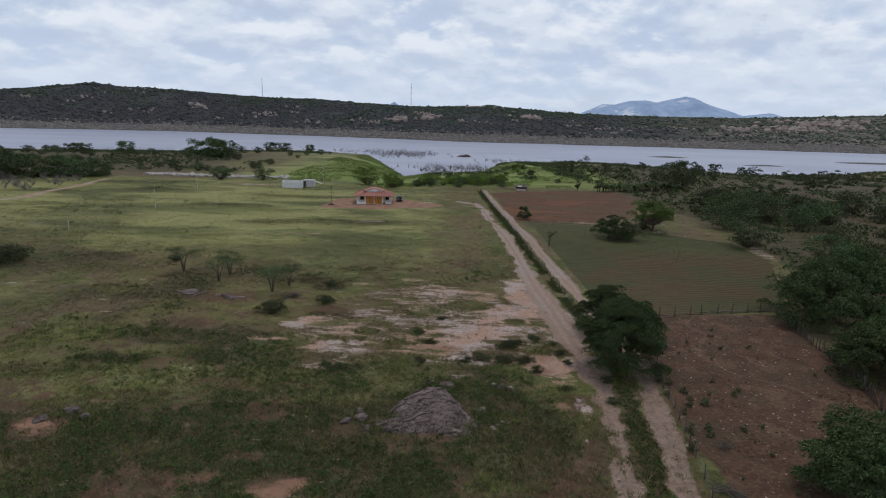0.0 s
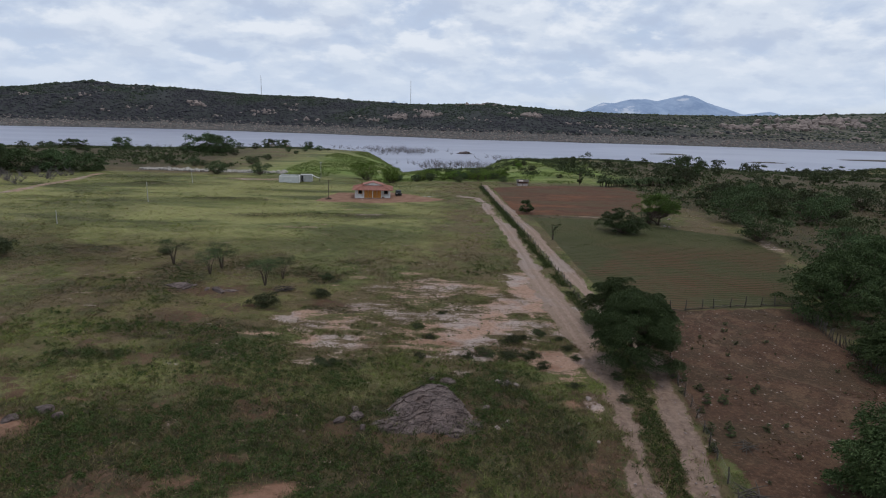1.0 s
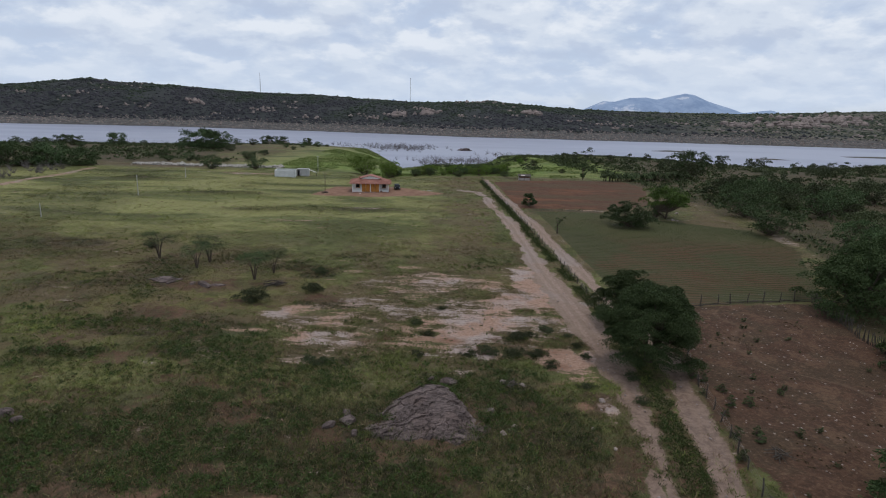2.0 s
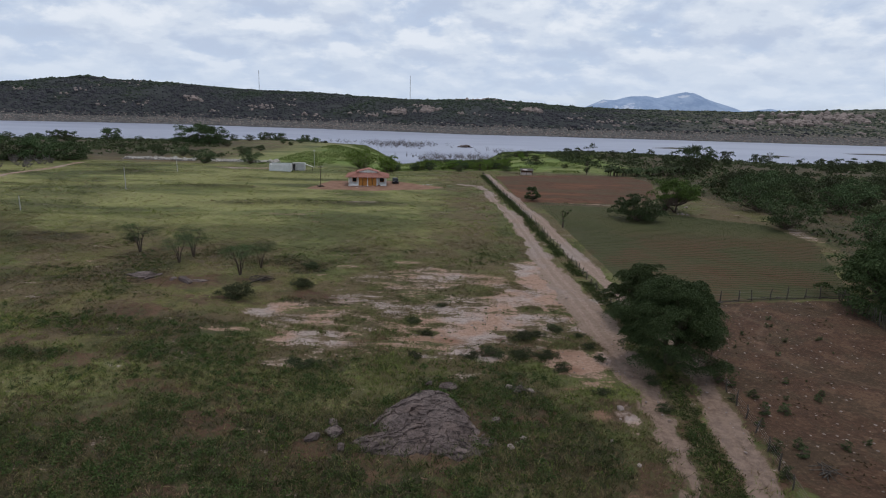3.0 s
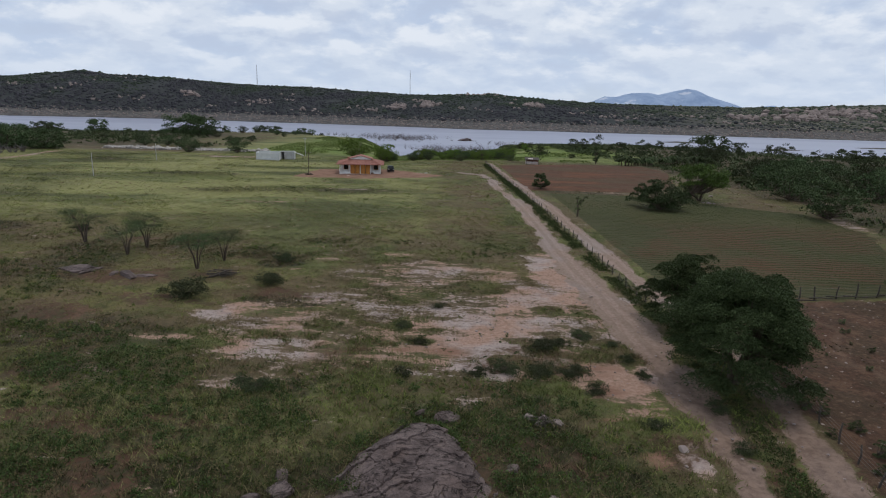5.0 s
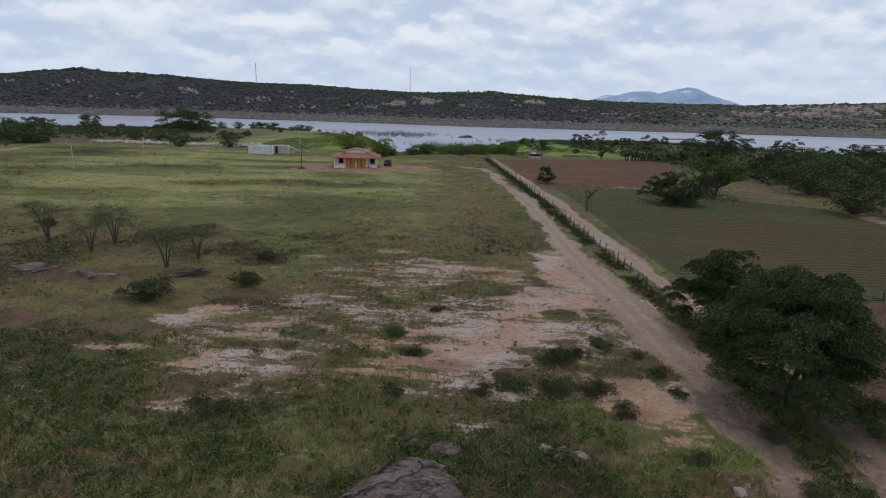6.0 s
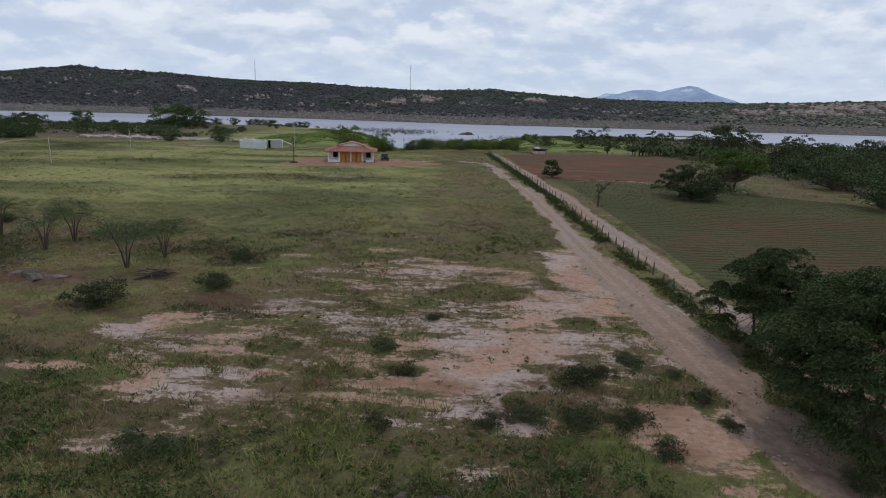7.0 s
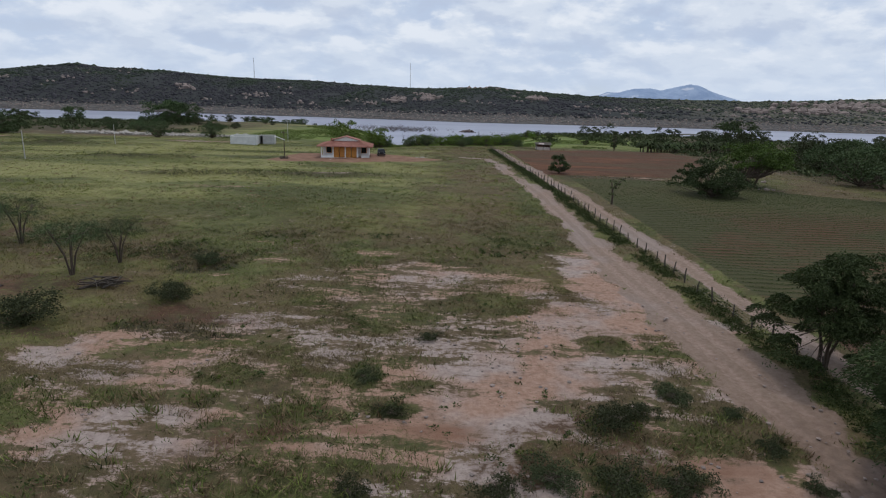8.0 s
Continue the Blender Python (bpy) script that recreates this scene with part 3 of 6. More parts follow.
def masks(x, y):
    """How much each kind of surface covers the ground, 0 to 1; some masks also carry painted light."""
    n = fbm(x, y, 5, 3, 71)
    nl = fbm(x, y, 24, 3, 81)
    ra = road_half(y, 0) - road_gap(ROAD_A, x, y)
    rb = road_half(y, 1) - road_gap(ROAD_B, x, y)
    fray = (n - 0.5) * 2.0 + 1.6 * (fbm(x, y, 1.3, 3, 72) - 0.5)
    road = np.maximum(ss(ra + fray, -0.9, 0.7), ss(rb + 0.6 * fray, -0.6, 0.6))
    crown = (1 - ss(road_gap(ROAD_A, x, y) + 0.5 * fray, 0.12, 0.42)) * np.maximum(1 - ss(y, 43, 51), 0.35 * ss(y, 122, 134)) + 0.8 * (1 - ss(road_gap(ROAD_B, x, y) + 0.4 * fray, 0.10, 0.35)) * (1 - ss(y, 50, 58))
    road = road * (1 - 0.55 * np.clip(crown, 0, 1))
    road = road * (1 - 0.15 * ss(y, 125, 165) * (x < 13.0))
    streak = fbm(x * 0.35, y, 1.5, 5, 91) * 0.6 + fbm(x * 0.5, y, 5, 3, 92) * 0.4
    wide = 1 - ((x + 4.0) / 16.0) ** 2 - ((y - 68) / 10.0) ** 2
    stub = 1 - ((x + 1.0) / 10.5) ** 2 - ((y - 81.8) / 5.5) ** 2
    dens = np.maximum(0.42 * ss(wide, -0.2, 0.6), 0.49 * ss(stub, -0.2, 0.6))
    for px, py, pa, pb in CLEARING:
        dens = np.maximum(dens, (0.80 if pa > 4 or px > 11 else 0.57) * ss(1 - ((x - px) / (1.35 * pa)) ** 2 - ((y - py) / (1.45 * pb)) ** 2 + (streak - 0.5) * 4.0, -0.9, 0.9))
    for px, py, pa, pb in ISLANDS:
        dens = dens * (1 - 0.75 * ss(1 - ((x - px) / pa) ** 2 - ((y - py) / pb) ** 2 + (n - 0.5) * 2.0, -0.2, 0.5))
    dirt = np.clip(dens + (streak - 0.5) * 1.1, 0, 1) * ss(dens, 0.05, 0.3)
    for px, py, pa, pb in ((-4.7, 89.3, 2.2, 1.1), (-12.2, 85.8, 2.6, 1.2), (-14.7, 81.8, 1.0, 0.6), (-60, 195, 22, 3), (-30, 118, 6, 1.2), (-17, 131, 6, 1), (-20, 64, 3, 1), (-13, 57.5, 2.5, 0.8), (34, 139.3, 12, 1.0), (62.5, 113, 2.0, 9)):
        dirt = np.maximum(dirt, 0.58 * ss(1 - ((x - px) / pa) ** 2 - ((y - py) / pb) ** 2 + (streak - 0.5) * 2.5, -0.1, 0.9))
    dirt = np.maximum(dirt, 0.8 * ss(1.6 - road_gap([(-130, 118), (-112, 150), (-115, 200)], x, y) + (n - 0.5) * 2, -0.5, 1.0))
    pad = inside(PADDOCK, x, y)
    red = 1.1 * ss(pad + (n - 0.5) * 1.5, -0.6, 0.9)
    yard = inside(YARD, x, y)
    yardm = 1.05 * ss(yard + (n - 0.5) * 2, -1.2, 0.8)
    red = red * (1 - yardm)
    gap = np.minimum(np.abs(road_gap(ROAD_A, x, y) - 0.62), np.abs(road_gap(ROAD_B, x, y) - 0.62))
    rut = 1 - ss(gap, 0.12, 0.5)
    for px, py, pa, pb in ((-29.7, 48.9, 3.4, 1.6), (-31.7, 43.7, 3.0, 1.6), (-17.7, 37.5, 3.2, 2.0), (-11.2, 37.2, 2.8, 2.0), (12.0, 42.2, 1.5, 2.6), (10.7, 63.4, 3.0, 1.8), (11.4, 55.5, 1.7, 5.0), (0, 63.5, 4.0, 1.1)):
        yardm = np.maximum(yardm, (0.68 if py < 50 else 0.66) * ss(1 - ((x - px) / pa) ** 2 - ((y - py) / pb) ** 2 + (streak - 0.5) * 5.0, -0.6, 1.6))
    for px, py, pa, pb in ((-32.1, 43.3, 2.6, 1.9), (-19.8, 52.0, 4.6, 1.3), (-14.3, 53.0, 1.8, 1.0), (-29.2, 49.3, 2.9, 1.3), (-30.7, 68.3, 3.6, 2.1), (-23.1, 47.6, 1.3, 1.1), (-8.0, 45.4, 1.6, 1.0), (-28.6, 78.4, 6.6, 2.6), (-14, 75, 4, 1.6), (-36, 92, 4, 1.4), (-17.3, 37.5, 2.0, 1.0), (-11.8, 37.8, 2.2, 1.4), (-14.7, 40.3, 2.0, 0.8), (-24, 71.5, 4, 1.4), (-92, 214.5, 34, 2.4)):
        red = np.maximum(red, 0.60 * ss(1 - ((x - px) / (1.2 * pa)) ** 2 - ((y - py) / (1.2 * pb)) ** 2 + (streak - 0.5) * 3.5, -0.6, 0.8))
    red = np.maximum(red, 0.58 * ss(fbm(x, y, 7, 5, 97), 0.50, 0.63) * (1 - ss(y, 58, 74)))
    till = ss(inside(TILLED, x, y), -0.3, 0.7)
    crop = ss(inside(SOWN, x, y), -0.3, 0.7)
    # near slope: rank growth, and cloud shade painted as darker grass
    lush_shaded = (0.38 + 0.62 * ss(fbm(x, y, 13, 4, 98), 0.38, 0.58)) * ss(-y - 0.25 * np.maximum(-x, 0) + 44 * (fbm(x, y, 20, 3, 99) - 0.5), -62, -40) * (1 - ss(x, 17, 20)) + 0.4 * ss(nl, 0.5, 0.7)
    lush_shaded = lush_shaded * (1 - ss(y, 195, 215) * ss(x, -60, -40) * (1 - ss(x, 45, 60)))
    lush_shaded = np.maximum(lush_shaded, 0.85 * ss(x - np.interp(y, [0, 80, 100, 140, 170, 215, 260], [49, 51, 60, 66, 58, 57, 50]), 0, 4) * ss(y, 20, 40) * (1 - ss(y, 300, 360)))
    lush_shaded = np.maximum(lush_shaded, 0.8 * ss(y + 0.1 * x, 200, 215) * ss(-x, 95, 110) * (1 - ss(y, 300, 380)))
    lush_shaded = np.maximum(lush_shaded, 0.9 * np.exp(-((y - 131.5 - 0.06 * x) / 2.2) ** 2) * ss(-x, 6, 14) * (1 - ss(-x, 40, 55)))
    for mx, my, ra, rb in ((-86, 174, 9, 2.2), (-56, 148.5, 10, 2.2), (-46, 149, 6, 1.6)):
        lush_shaded = np.maximum(lush_shaded, 0.95 * np.exp(-((x - mx) / ra) ** 2 - ((y - my) / rb) ** 2))
    lush_shaded = np.maximum(lush_shaded, (0.25 + 0.5 * ss(nl, 0.4, 0.6)) * ss(x, 17, 20) * ss(y, 108, 114) * (1 - ss(y, 200, 215)))
    lush_shaded = np.maximum(lush_shaded, 0.42 * ss(1 - ((x + 23) / 13) ** 2 - ((y - 59.5) / 6) ** 2 + (n - 0.5) * 2.5 + (nl - 0.5) * 2.5, -0.6, 1.2))
    lush_shaded = np.maximum(lush_shaded, 0.88 * ss(1 - ((x - 5) / 10) ** 2 - ((y - 48) / 8) ** 2 + (n - 0.5) * 2.0 + (nl - 0.5) * 2, -0.3, 0.7))
    for mx, my, ra, rb, k in ((-28, 64.5, 15, 5, 0.62), (-31, 85, 17, 7, 0.62), (-36, 80, 18, 13, 0.72), (-58, 92, 18, 9, 0.5), (-48, 70, 14, 5, 0.5)):
        lush_shaded = np.maximum(lush_shaded, k * ss(1 - ((x - mx) / ra) ** 2 - ((y - my) / rb) ** 2 + (n - 0.5) * 2.2 + (nl - 0.5) * 2.5, -0.5, 1.0))
    for mx, my, ra, rb_ in ((-1.0, 43.2, 6.0, 2.4), (-22.7, 58.2, 4.5, 1.5), (-31.6, 63.0, 7.5, 3.0), (-33.6, 57.0, 5.0, 1.8), (-57.6, 97.4, 8.0, 3.4), (-38.1, 77.4, 7.4, 1.6), (-17.2, 83.8, 3.0, 2.4), (-13.4, 72.9, 3.6, 1.6), (-9.2, 57.0, 2.0, 1.6), (-19.8, 86.4, 2.4, 2.4)):
        lush_shaded = np.maximum(lush_shaded, 0.95 * ss(1 - ((x - mx) / ra) ** 2 - ((y - my) / rb_) ** 2 + (n - 0.5) * 2.0, -0.3, 0.7))
    lush_shaded = np.maximum(lush_shaded, (0.55 + 0.4 * ss(n, 0.35, 0.6)) * (1 - ss(y + 5 * (nl - 0.5), 45, 51)) * (1 - ss(x, 11, 14)) * ss(x, -14, -6))
    strip = np.minimum(ss(rb, -3.2, -2.0), ss(-rb, 0.5, 1.0)) * (x < np.interp(y, [30, 55, 82, 196], [17.5, 20.5, 19.3, 12.6]))
    lush_shaded = np.maximum(lush_shaded, strip * 0.95)
    # dry grass plus the sunlit mid field and lakeside, as brighter colour
    dry_sunlit = ss(y - 0.16 * np.clip(-x, 0, 90), 80, 116) * (1 - ss(y, 195, 215)) * ss(-x, -9, 16) * 0.85
    dry_sunlit = np.maximum(dry_sunlit, 0.85 * ss(y, 205, 222) * ss(x, -95, -60) * (1 - ss(x, 55, 70)))
    dry_sunlit = np.maximum(dry_sunlit, 0.52 * ss(1 - ((x + 20) / 22) ** 2 - ((y - 55 - 0.12 * x) / 4) ** 2 + (nl - 0.5) * 2.2 + (n - 0.5), -0.4, 0.8))
    dry_sunlit = np.maximum(dry_sunlit, 0.36 * ss(fbm(x, y, 11, 4, 96), 0.55, 0.66) * (1 - ss(y, 78, 90)) * (1 - ss(x, 9, 13)))
    hillm = ss(y, 620, 640)
    sd = shore_y(x) - y
    fresh_m = ss(y, 200, 222) * ss(sd, 0, 6) * ss(x - 0.12 * (y - 300), -72, -48) * (1 - ss(x, 62, 78)) * (0.45 + 0.55 * ss(nl, 0.36, 0.55))
    e = y - far_y(x)
    bank = ss(e, -5, 2) * (1 - ss(e + (n - 0.5) * 24, 36, 52)) + (y < 620) * 0.7 * ss(-(shore_y(x) - y), -6, 0)
    for m in (dirt, red, lush_shaded, dry_sunlit):
        m *= (1 - hillm) * (1 - till) * (1 - crop)
    red *= 1 - ss(road, 0.4, 0.8)
    # red clay of the near road, and the tree's shade put into its colour
    clay_shade = (1 - ss(y + 6 * (n - 0.5), 56, 72))
    return dict(clay_shade=clay_shade, fresh=np.clip(fresh_m, 0, 1), clear=dens, rut=rut, yard=yardm, road=road, dirt=dirt, red=red, till=till, crop=crop, lush_shaded=np.clip(lush_shaded, 0, 1), dry_sunlit=dry_sunlit, hill=hillm, bank=np.clip(bank, 0, 1))


def mesh_of(name, verts, faces, mats, smooth=False, mat_index=None):
    """A mesh from arrays of corners and of faces with the same number of corners."""
    me = bpy.data.meshes.new(name)
    verts, faces = np.asarray(verts, np.float32), np.asarray(faces, np.int32)
    k = faces.shape[1]
    me.vertices.add(len(verts))
    me.vertices.foreach_set("co", verts.ravel())
    me.loops.add(faces.size)
    me.loops.foreach_set("vertex_index", faces.ravel())
    me.polygons.add(len(faces))
    me.polygons.foreach_set("loop_start", np.arange(0, faces.size, k, dtype=np.int32))
    me.polygons.foreach_set("use_smooth", np.full(len(faces), smooth))
    for m in mats if isinstance(mats, (list, tuple)) else [mats]:
        me.materials.append(m)
    me.update(calc_edges=True)
    return me


def with_masks(me, verts):
    for key, v in masks(verts[:, 0].astype(float), verts[:, 1].astype(float)).items():
        a = me.attributes.new(key, "FLOAT", "POINT")
        a.data.foreach_set("value", np.asarray(v, np.float32))


def growing(start, end, step, rate):
    out, v = [], start
    while v < end:
        step *= rate
        v += step
        out.append(min(v, end))
    return out


def build_ground():
    right = list(np.arange(0, 18, 0.22)) + list(np.arange(18, 60, 0.45)) + list(np.arange(60, 150, 1.6)) + list(np.arange(150, 1000, 13)) + growing(1000, 4500, 13, 1.25)
    xs = np.array([-v for v in reversed(right[1:])] + right)
    ys = np.array(sorted(-v for v in growing(0, 600, 1, 1.12)) + list(np.arange(0, 16, 1)) + list(np.arange(16, 50, 0.45)) + list(np.arange(50, 60, 0.3)) + list(np.arange(60, 80, 0.17)) + list(np.arange(80, 84, 0.3)) + list(np.arange(84, 112, 0.45)) + list(np.arange(112, 232, 0.9))
                  + list(np.arange(232, 480, 3)) + list(np.arange(480, 1500, 10)) + growing(1500, 5600, 14, 1.2))
    gx, gy = np.meshgrid(xs, ys)
    x, y = gx.ravel(), gy.ravel()
    z = ground_z(x, y)
    mk = masks(x, y)
    # worn wheel tracks and the soft edges of the road
    rut = np.abs(np.minimum(np.abs(road_gap(ROAD_A, x, y) - 0.62), np.abs(road_gap(ROAD_B, x, y) - 0.6)))
    z = z - 0.09 * mk["road"] * (1 - ss(rut, 0.0, 0.45)) - 0.08 * mk["road"] - 0.04 * mk["dirt"] + 0.10 * mk["road"] * (fbm(x, y, 1.4, 2, 95) - 0.4)
    verts = np.stack([x, y, z], 1)
    nx, ny = len(xs), len(ys)
    i = np.arange(ny - 1)[:, None] * nx + np.arange(nx - 1)[None, :]
    faces = np.stack([i, i + 1, i + nx + 1, i + nx], -1).reshape(-1, 4)
    kinds = np.zeros(len(faces), int)
    for k, key in enumerate(("crop", "till", "red", "road")):
        c = mk[key][faces].mean(1)
        if key == "red":
            fx, fy = x[faces].mean(1), y[faces].mean(1)
            hit = (c > 0.5) & (inside(PADDOCK, fx, fy) > -1)
        else:
            hit = c > 0.5
        kinds[hit] = k + 1
    names = (("ground", "olive pasture and scrubland sloping to a lake", "ground"), ("sown_field", "sown field with rows of low green seedlings", "field"),
             ("ploughed_field", "freshly ploughed reddish brown field", "field"), ("paddock", "bare reddish earth paddock with sparse weeds", "paddock"),
             ("road", "pale dirt tracks worn through the grass", "road"))
    for k, (name, label, cat) in enumerate(names):
        f = faces[kinds == k]
        used, back = np.unique(f, return_inverse=True)
        me = mesh_of(name, verts[used], back.reshape(-1, 4), M_GROUND, True)
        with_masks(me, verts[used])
        tagged(new(name, me), label, cat, "", "structure")


build_ground()


def build_water():
    xs, ys = np.linspace(-4000, 4000, 41), np.linspace(250, 1100, 35)
    gx, gy = np.meshgrid(xs, ys)
    v = np.stack([gx.ravel(), gy.ravel(), np.full(gx.size, WATER_Z)], 1)
    i = np.arange(34)[:, None] * 41 + np.arange(40)[None, :]
    f = np.stack([i, i + 1, i + 42, i + 41], -1).reshape(-1, 4)
    tagged(new("water", mesh_of("water", v, f, M_WATER, True)), "calm grey-blue reservoir water", "lake", "", "structure")


build_water()


def build_mountain(name, label, cx, cy, half, profile, depth, seed):
    """A far range; profile gives its height along its length, 0 to 1."""
    xs, ys = np.linspace(-1, 1, 121), np.linspace(-1, 1, 25)
    gx, gy = np.meshgrid(xs, ys)
    x, y = gx.ravel(), gy.ravel()
    h = np.interp(x, [p[0] for p in profile], [p[1] for p in profile])
    px, py = cx + half * x, cy + depth * y
    n = fbm(px, py, 260, 5, seed)
    z = h * np.clip(1 - np.abs(y) ** 1.3, 0, 1) * (0.93 + 0.14 * n) - 8
    v = np.stack([px, py, z], 1)
    i = np.arange(24)[:, None] * 121 + np.arange(120)[None, :]
    f = np.stack([i, i + 1, i + 122, i + 121], -1).reshape(-1, 4)
    tagged(new(name, mesh_of(name, v, f, M_MOUNT, True)), label, "mountain", "", "structure")


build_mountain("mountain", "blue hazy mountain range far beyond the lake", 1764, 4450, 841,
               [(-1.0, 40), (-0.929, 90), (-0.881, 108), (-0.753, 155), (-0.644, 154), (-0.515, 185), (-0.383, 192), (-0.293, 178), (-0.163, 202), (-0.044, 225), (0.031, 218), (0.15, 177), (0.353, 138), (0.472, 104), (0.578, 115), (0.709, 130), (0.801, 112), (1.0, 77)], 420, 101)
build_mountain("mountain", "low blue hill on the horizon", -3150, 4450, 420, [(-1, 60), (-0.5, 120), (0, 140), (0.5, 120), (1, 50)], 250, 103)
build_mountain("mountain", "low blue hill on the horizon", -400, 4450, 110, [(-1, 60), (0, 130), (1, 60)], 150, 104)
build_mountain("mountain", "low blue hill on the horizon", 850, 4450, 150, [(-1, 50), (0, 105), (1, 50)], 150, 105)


# ---- building blocks ----
RNG = np.random.RandomState(7)


def part(name, me, parent, label=""):
    """A mesh as one part under a thing or under another part."""
    ob = new(name, me)
    ob.parent = parent
    return tagged(ob, label)


def thing(name, label, category, x, y, z=None, turn=0.0, group="", size=1.0):
    """An empty at a thing's base that carries its parts."""
    ob = new(name)
    ob.empty_display_size = 0.3
    ob.matrix_basis = pose(x, y, gz(x, y) if z is None else z, 0, 0, turn) @ Matrix.Scale(size, 4)
    return tagged(ob, label, category, group)


def joined(pieces):
    """Several (corners, quads) laid together."""
    vs, fs, k = [], [], 0
    for v, f in pieces:
        vs.append(np.asarray(v, float))
        fs.append(np.asarray(f, int) + k)
        k += len(v)
    return np.concatenate(vs), np.concatenate(fs)


def tube(points, radii, sides=6):
    """A bent tapering tube, with its end closed to a point."""
    pts = [Vector(p) for p in points]
    rings = []
    for i, p in enumerate(pts):
        d = (pts[min(i + 1, len(pts) - 1)] - pts[max(i - 1, 0)]).normalized()
        side = d.cross(Vector((0.31, 0.95, 0.1))).normalized()
        up = side.cross(d)
        for k in range(sides):
            a = 2 * math.pi * k / sides
            rings.append(p + radii[i] * (math.cos(a) * side + math.sin(a) * up))
    v = [tuple(r) for r in rings]
    f = []
    for i in range(len(pts) - 1):
        for k in range(sides):
            a, b = i * sides + k, i * sides + (k + 1) % sides
            f.append((a, b, b + sides, a + sides))
    top = (len(pts) - 1) * sides
    v.append(tuple(pts[-1]))
    f.append(tuple(top + k for k in (0, 1, sides // 2, sides - 1)))
    return np.array(v), np.array(f)


def leaves(pos, length, width, rng, droop=0.2, out=None):
    """Diamond-shaped leaf sprays at the places given; out: the way they point, on the whole."""
    n = len(pos)
    a = rng.normal(size=(n, 3))
    if out is not None:
        a = a * 0.8 + out
    a[:, 2] -= droop
    a /= np.linalg.norm(a, axis=1)[:, None]
    b = np.cross(a, rng.normal(size=(n, 3)))
    b /= np.linalg.norm(b, axis=1)[:, None]
    ln = length * rng.uniform(0.6, 1.35, n)[:, None]
    wd = width * rng.uniform(0.6, 1.3, n)[:, None]
    v = np.stack([pos - 0.5 * ln * a, pos + wd * b * 0.5, pos + 0.5 * ln * a, pos - wd * b * 0.5], 1).reshape(-1, 3)
    return v, np.arange(4 * n).reshape(-1, 4)


def crown_places(clumps, rng, per):
    """Places of leaves in clumps (centre, radius), thickest near each clump's skin."""
    pos, out = [], []
    for c, r in clumps:
        d = rng.normal(size=(per, 3))
        d /= np.linalg.norm(d, axis=1)[:, None]
        d[:, 2] = np.where(d[:, 2] < -0.3, -d[:, 2] * 0.5, d[:, 2])
        k = rng.uniform(0.25, 1.0, per) ** 0.5
        pos.append(np.array(c) + d * k[:, None] * np.array([r, r, r * 0.75]))
        out.append(d)
    return np.concatenate(pos), np.concatenate(out)


def tree(name, label, category, spot, height, radius, clear, n_clump, per, leaf, foliage, seed, flat=0.55, stems=1, group="", hollow=0.45, turn=0.0, slim=0.42):
    """A tree: a tapered, forking trunk and a crown of leaf sprays in uneven clumps. clear: height of the crown's underside."""
    rng = np.random.RandomState(seed)
    ob = thing(name, label, category, spot[0], spot[1], None, turn, group)
    cz = clear + (height - clear) * 0.45
    clumps = []
    for i in range(n_clump):
        d = rng.normal(size=3)
        d /= np.linalg.norm(d)
        k = rng.uniform(hollow, 0.95)
        lop = 1 + 0.22 * math.sin(2 * math.atan2(d[1], d[0]) + seed)
        z = cz + d[2] * k * (height - clear) * flat
        c = np.array([d[0] * radius * k * lop, d[1] * radius * k * lop, min(max(z, clear + 0.1 * height), height * 0.94)])
        clumps.append((c, radius * (rng.uniform(0.13, 0.30) if n_clump > 60 else rng.uniform(0.22, 0.40))))
    wood = []
    r0 = (0.028 * height + 0.03) * (0.5 if category == "tree" and height < 4.5 else 1.0)
    for s in range(stems):
        lean = rng.normal(size=2) * radius * (0.06 if stems == 1 else 0.16)
        fork = np.array([lean[0], lean[1], max(clear * 0.75, 0.25)])
        wood.append(tube([(0.1 * s, 0, -0.25), (lean[0] * 0.4, lean[1] * 0.4, fork[2] * 0.5), fork], [r0, r0 * 0.8, r0 * 0.66], 7))
        for c, r in clumps[s::stems]:
            mid = fork * 0.45 + c * 0.55 + rng.normal(size=3) * radius * 0.07
            mid[2] = fork[2] + (c[2] - fork[2]) * 0.45
            wood.append(tube([fork, mid, c], [r0 * 0.4, r0 * 0.22, r0 * 0.06], 5))
    v, f = joined(wood)
    part("trunk", mesh_of("trunk", v, f, M_BARK, True), ob)
    pos, out = crown_places(clumps, rng, per)
    v, f = leaves(pos, leaf, leaf * slim, rng, 0.55 if slim < 0.3 else 0.25, out)
    part("crown", mesh_of("crown", v, f, foliage), ob)
    return ob


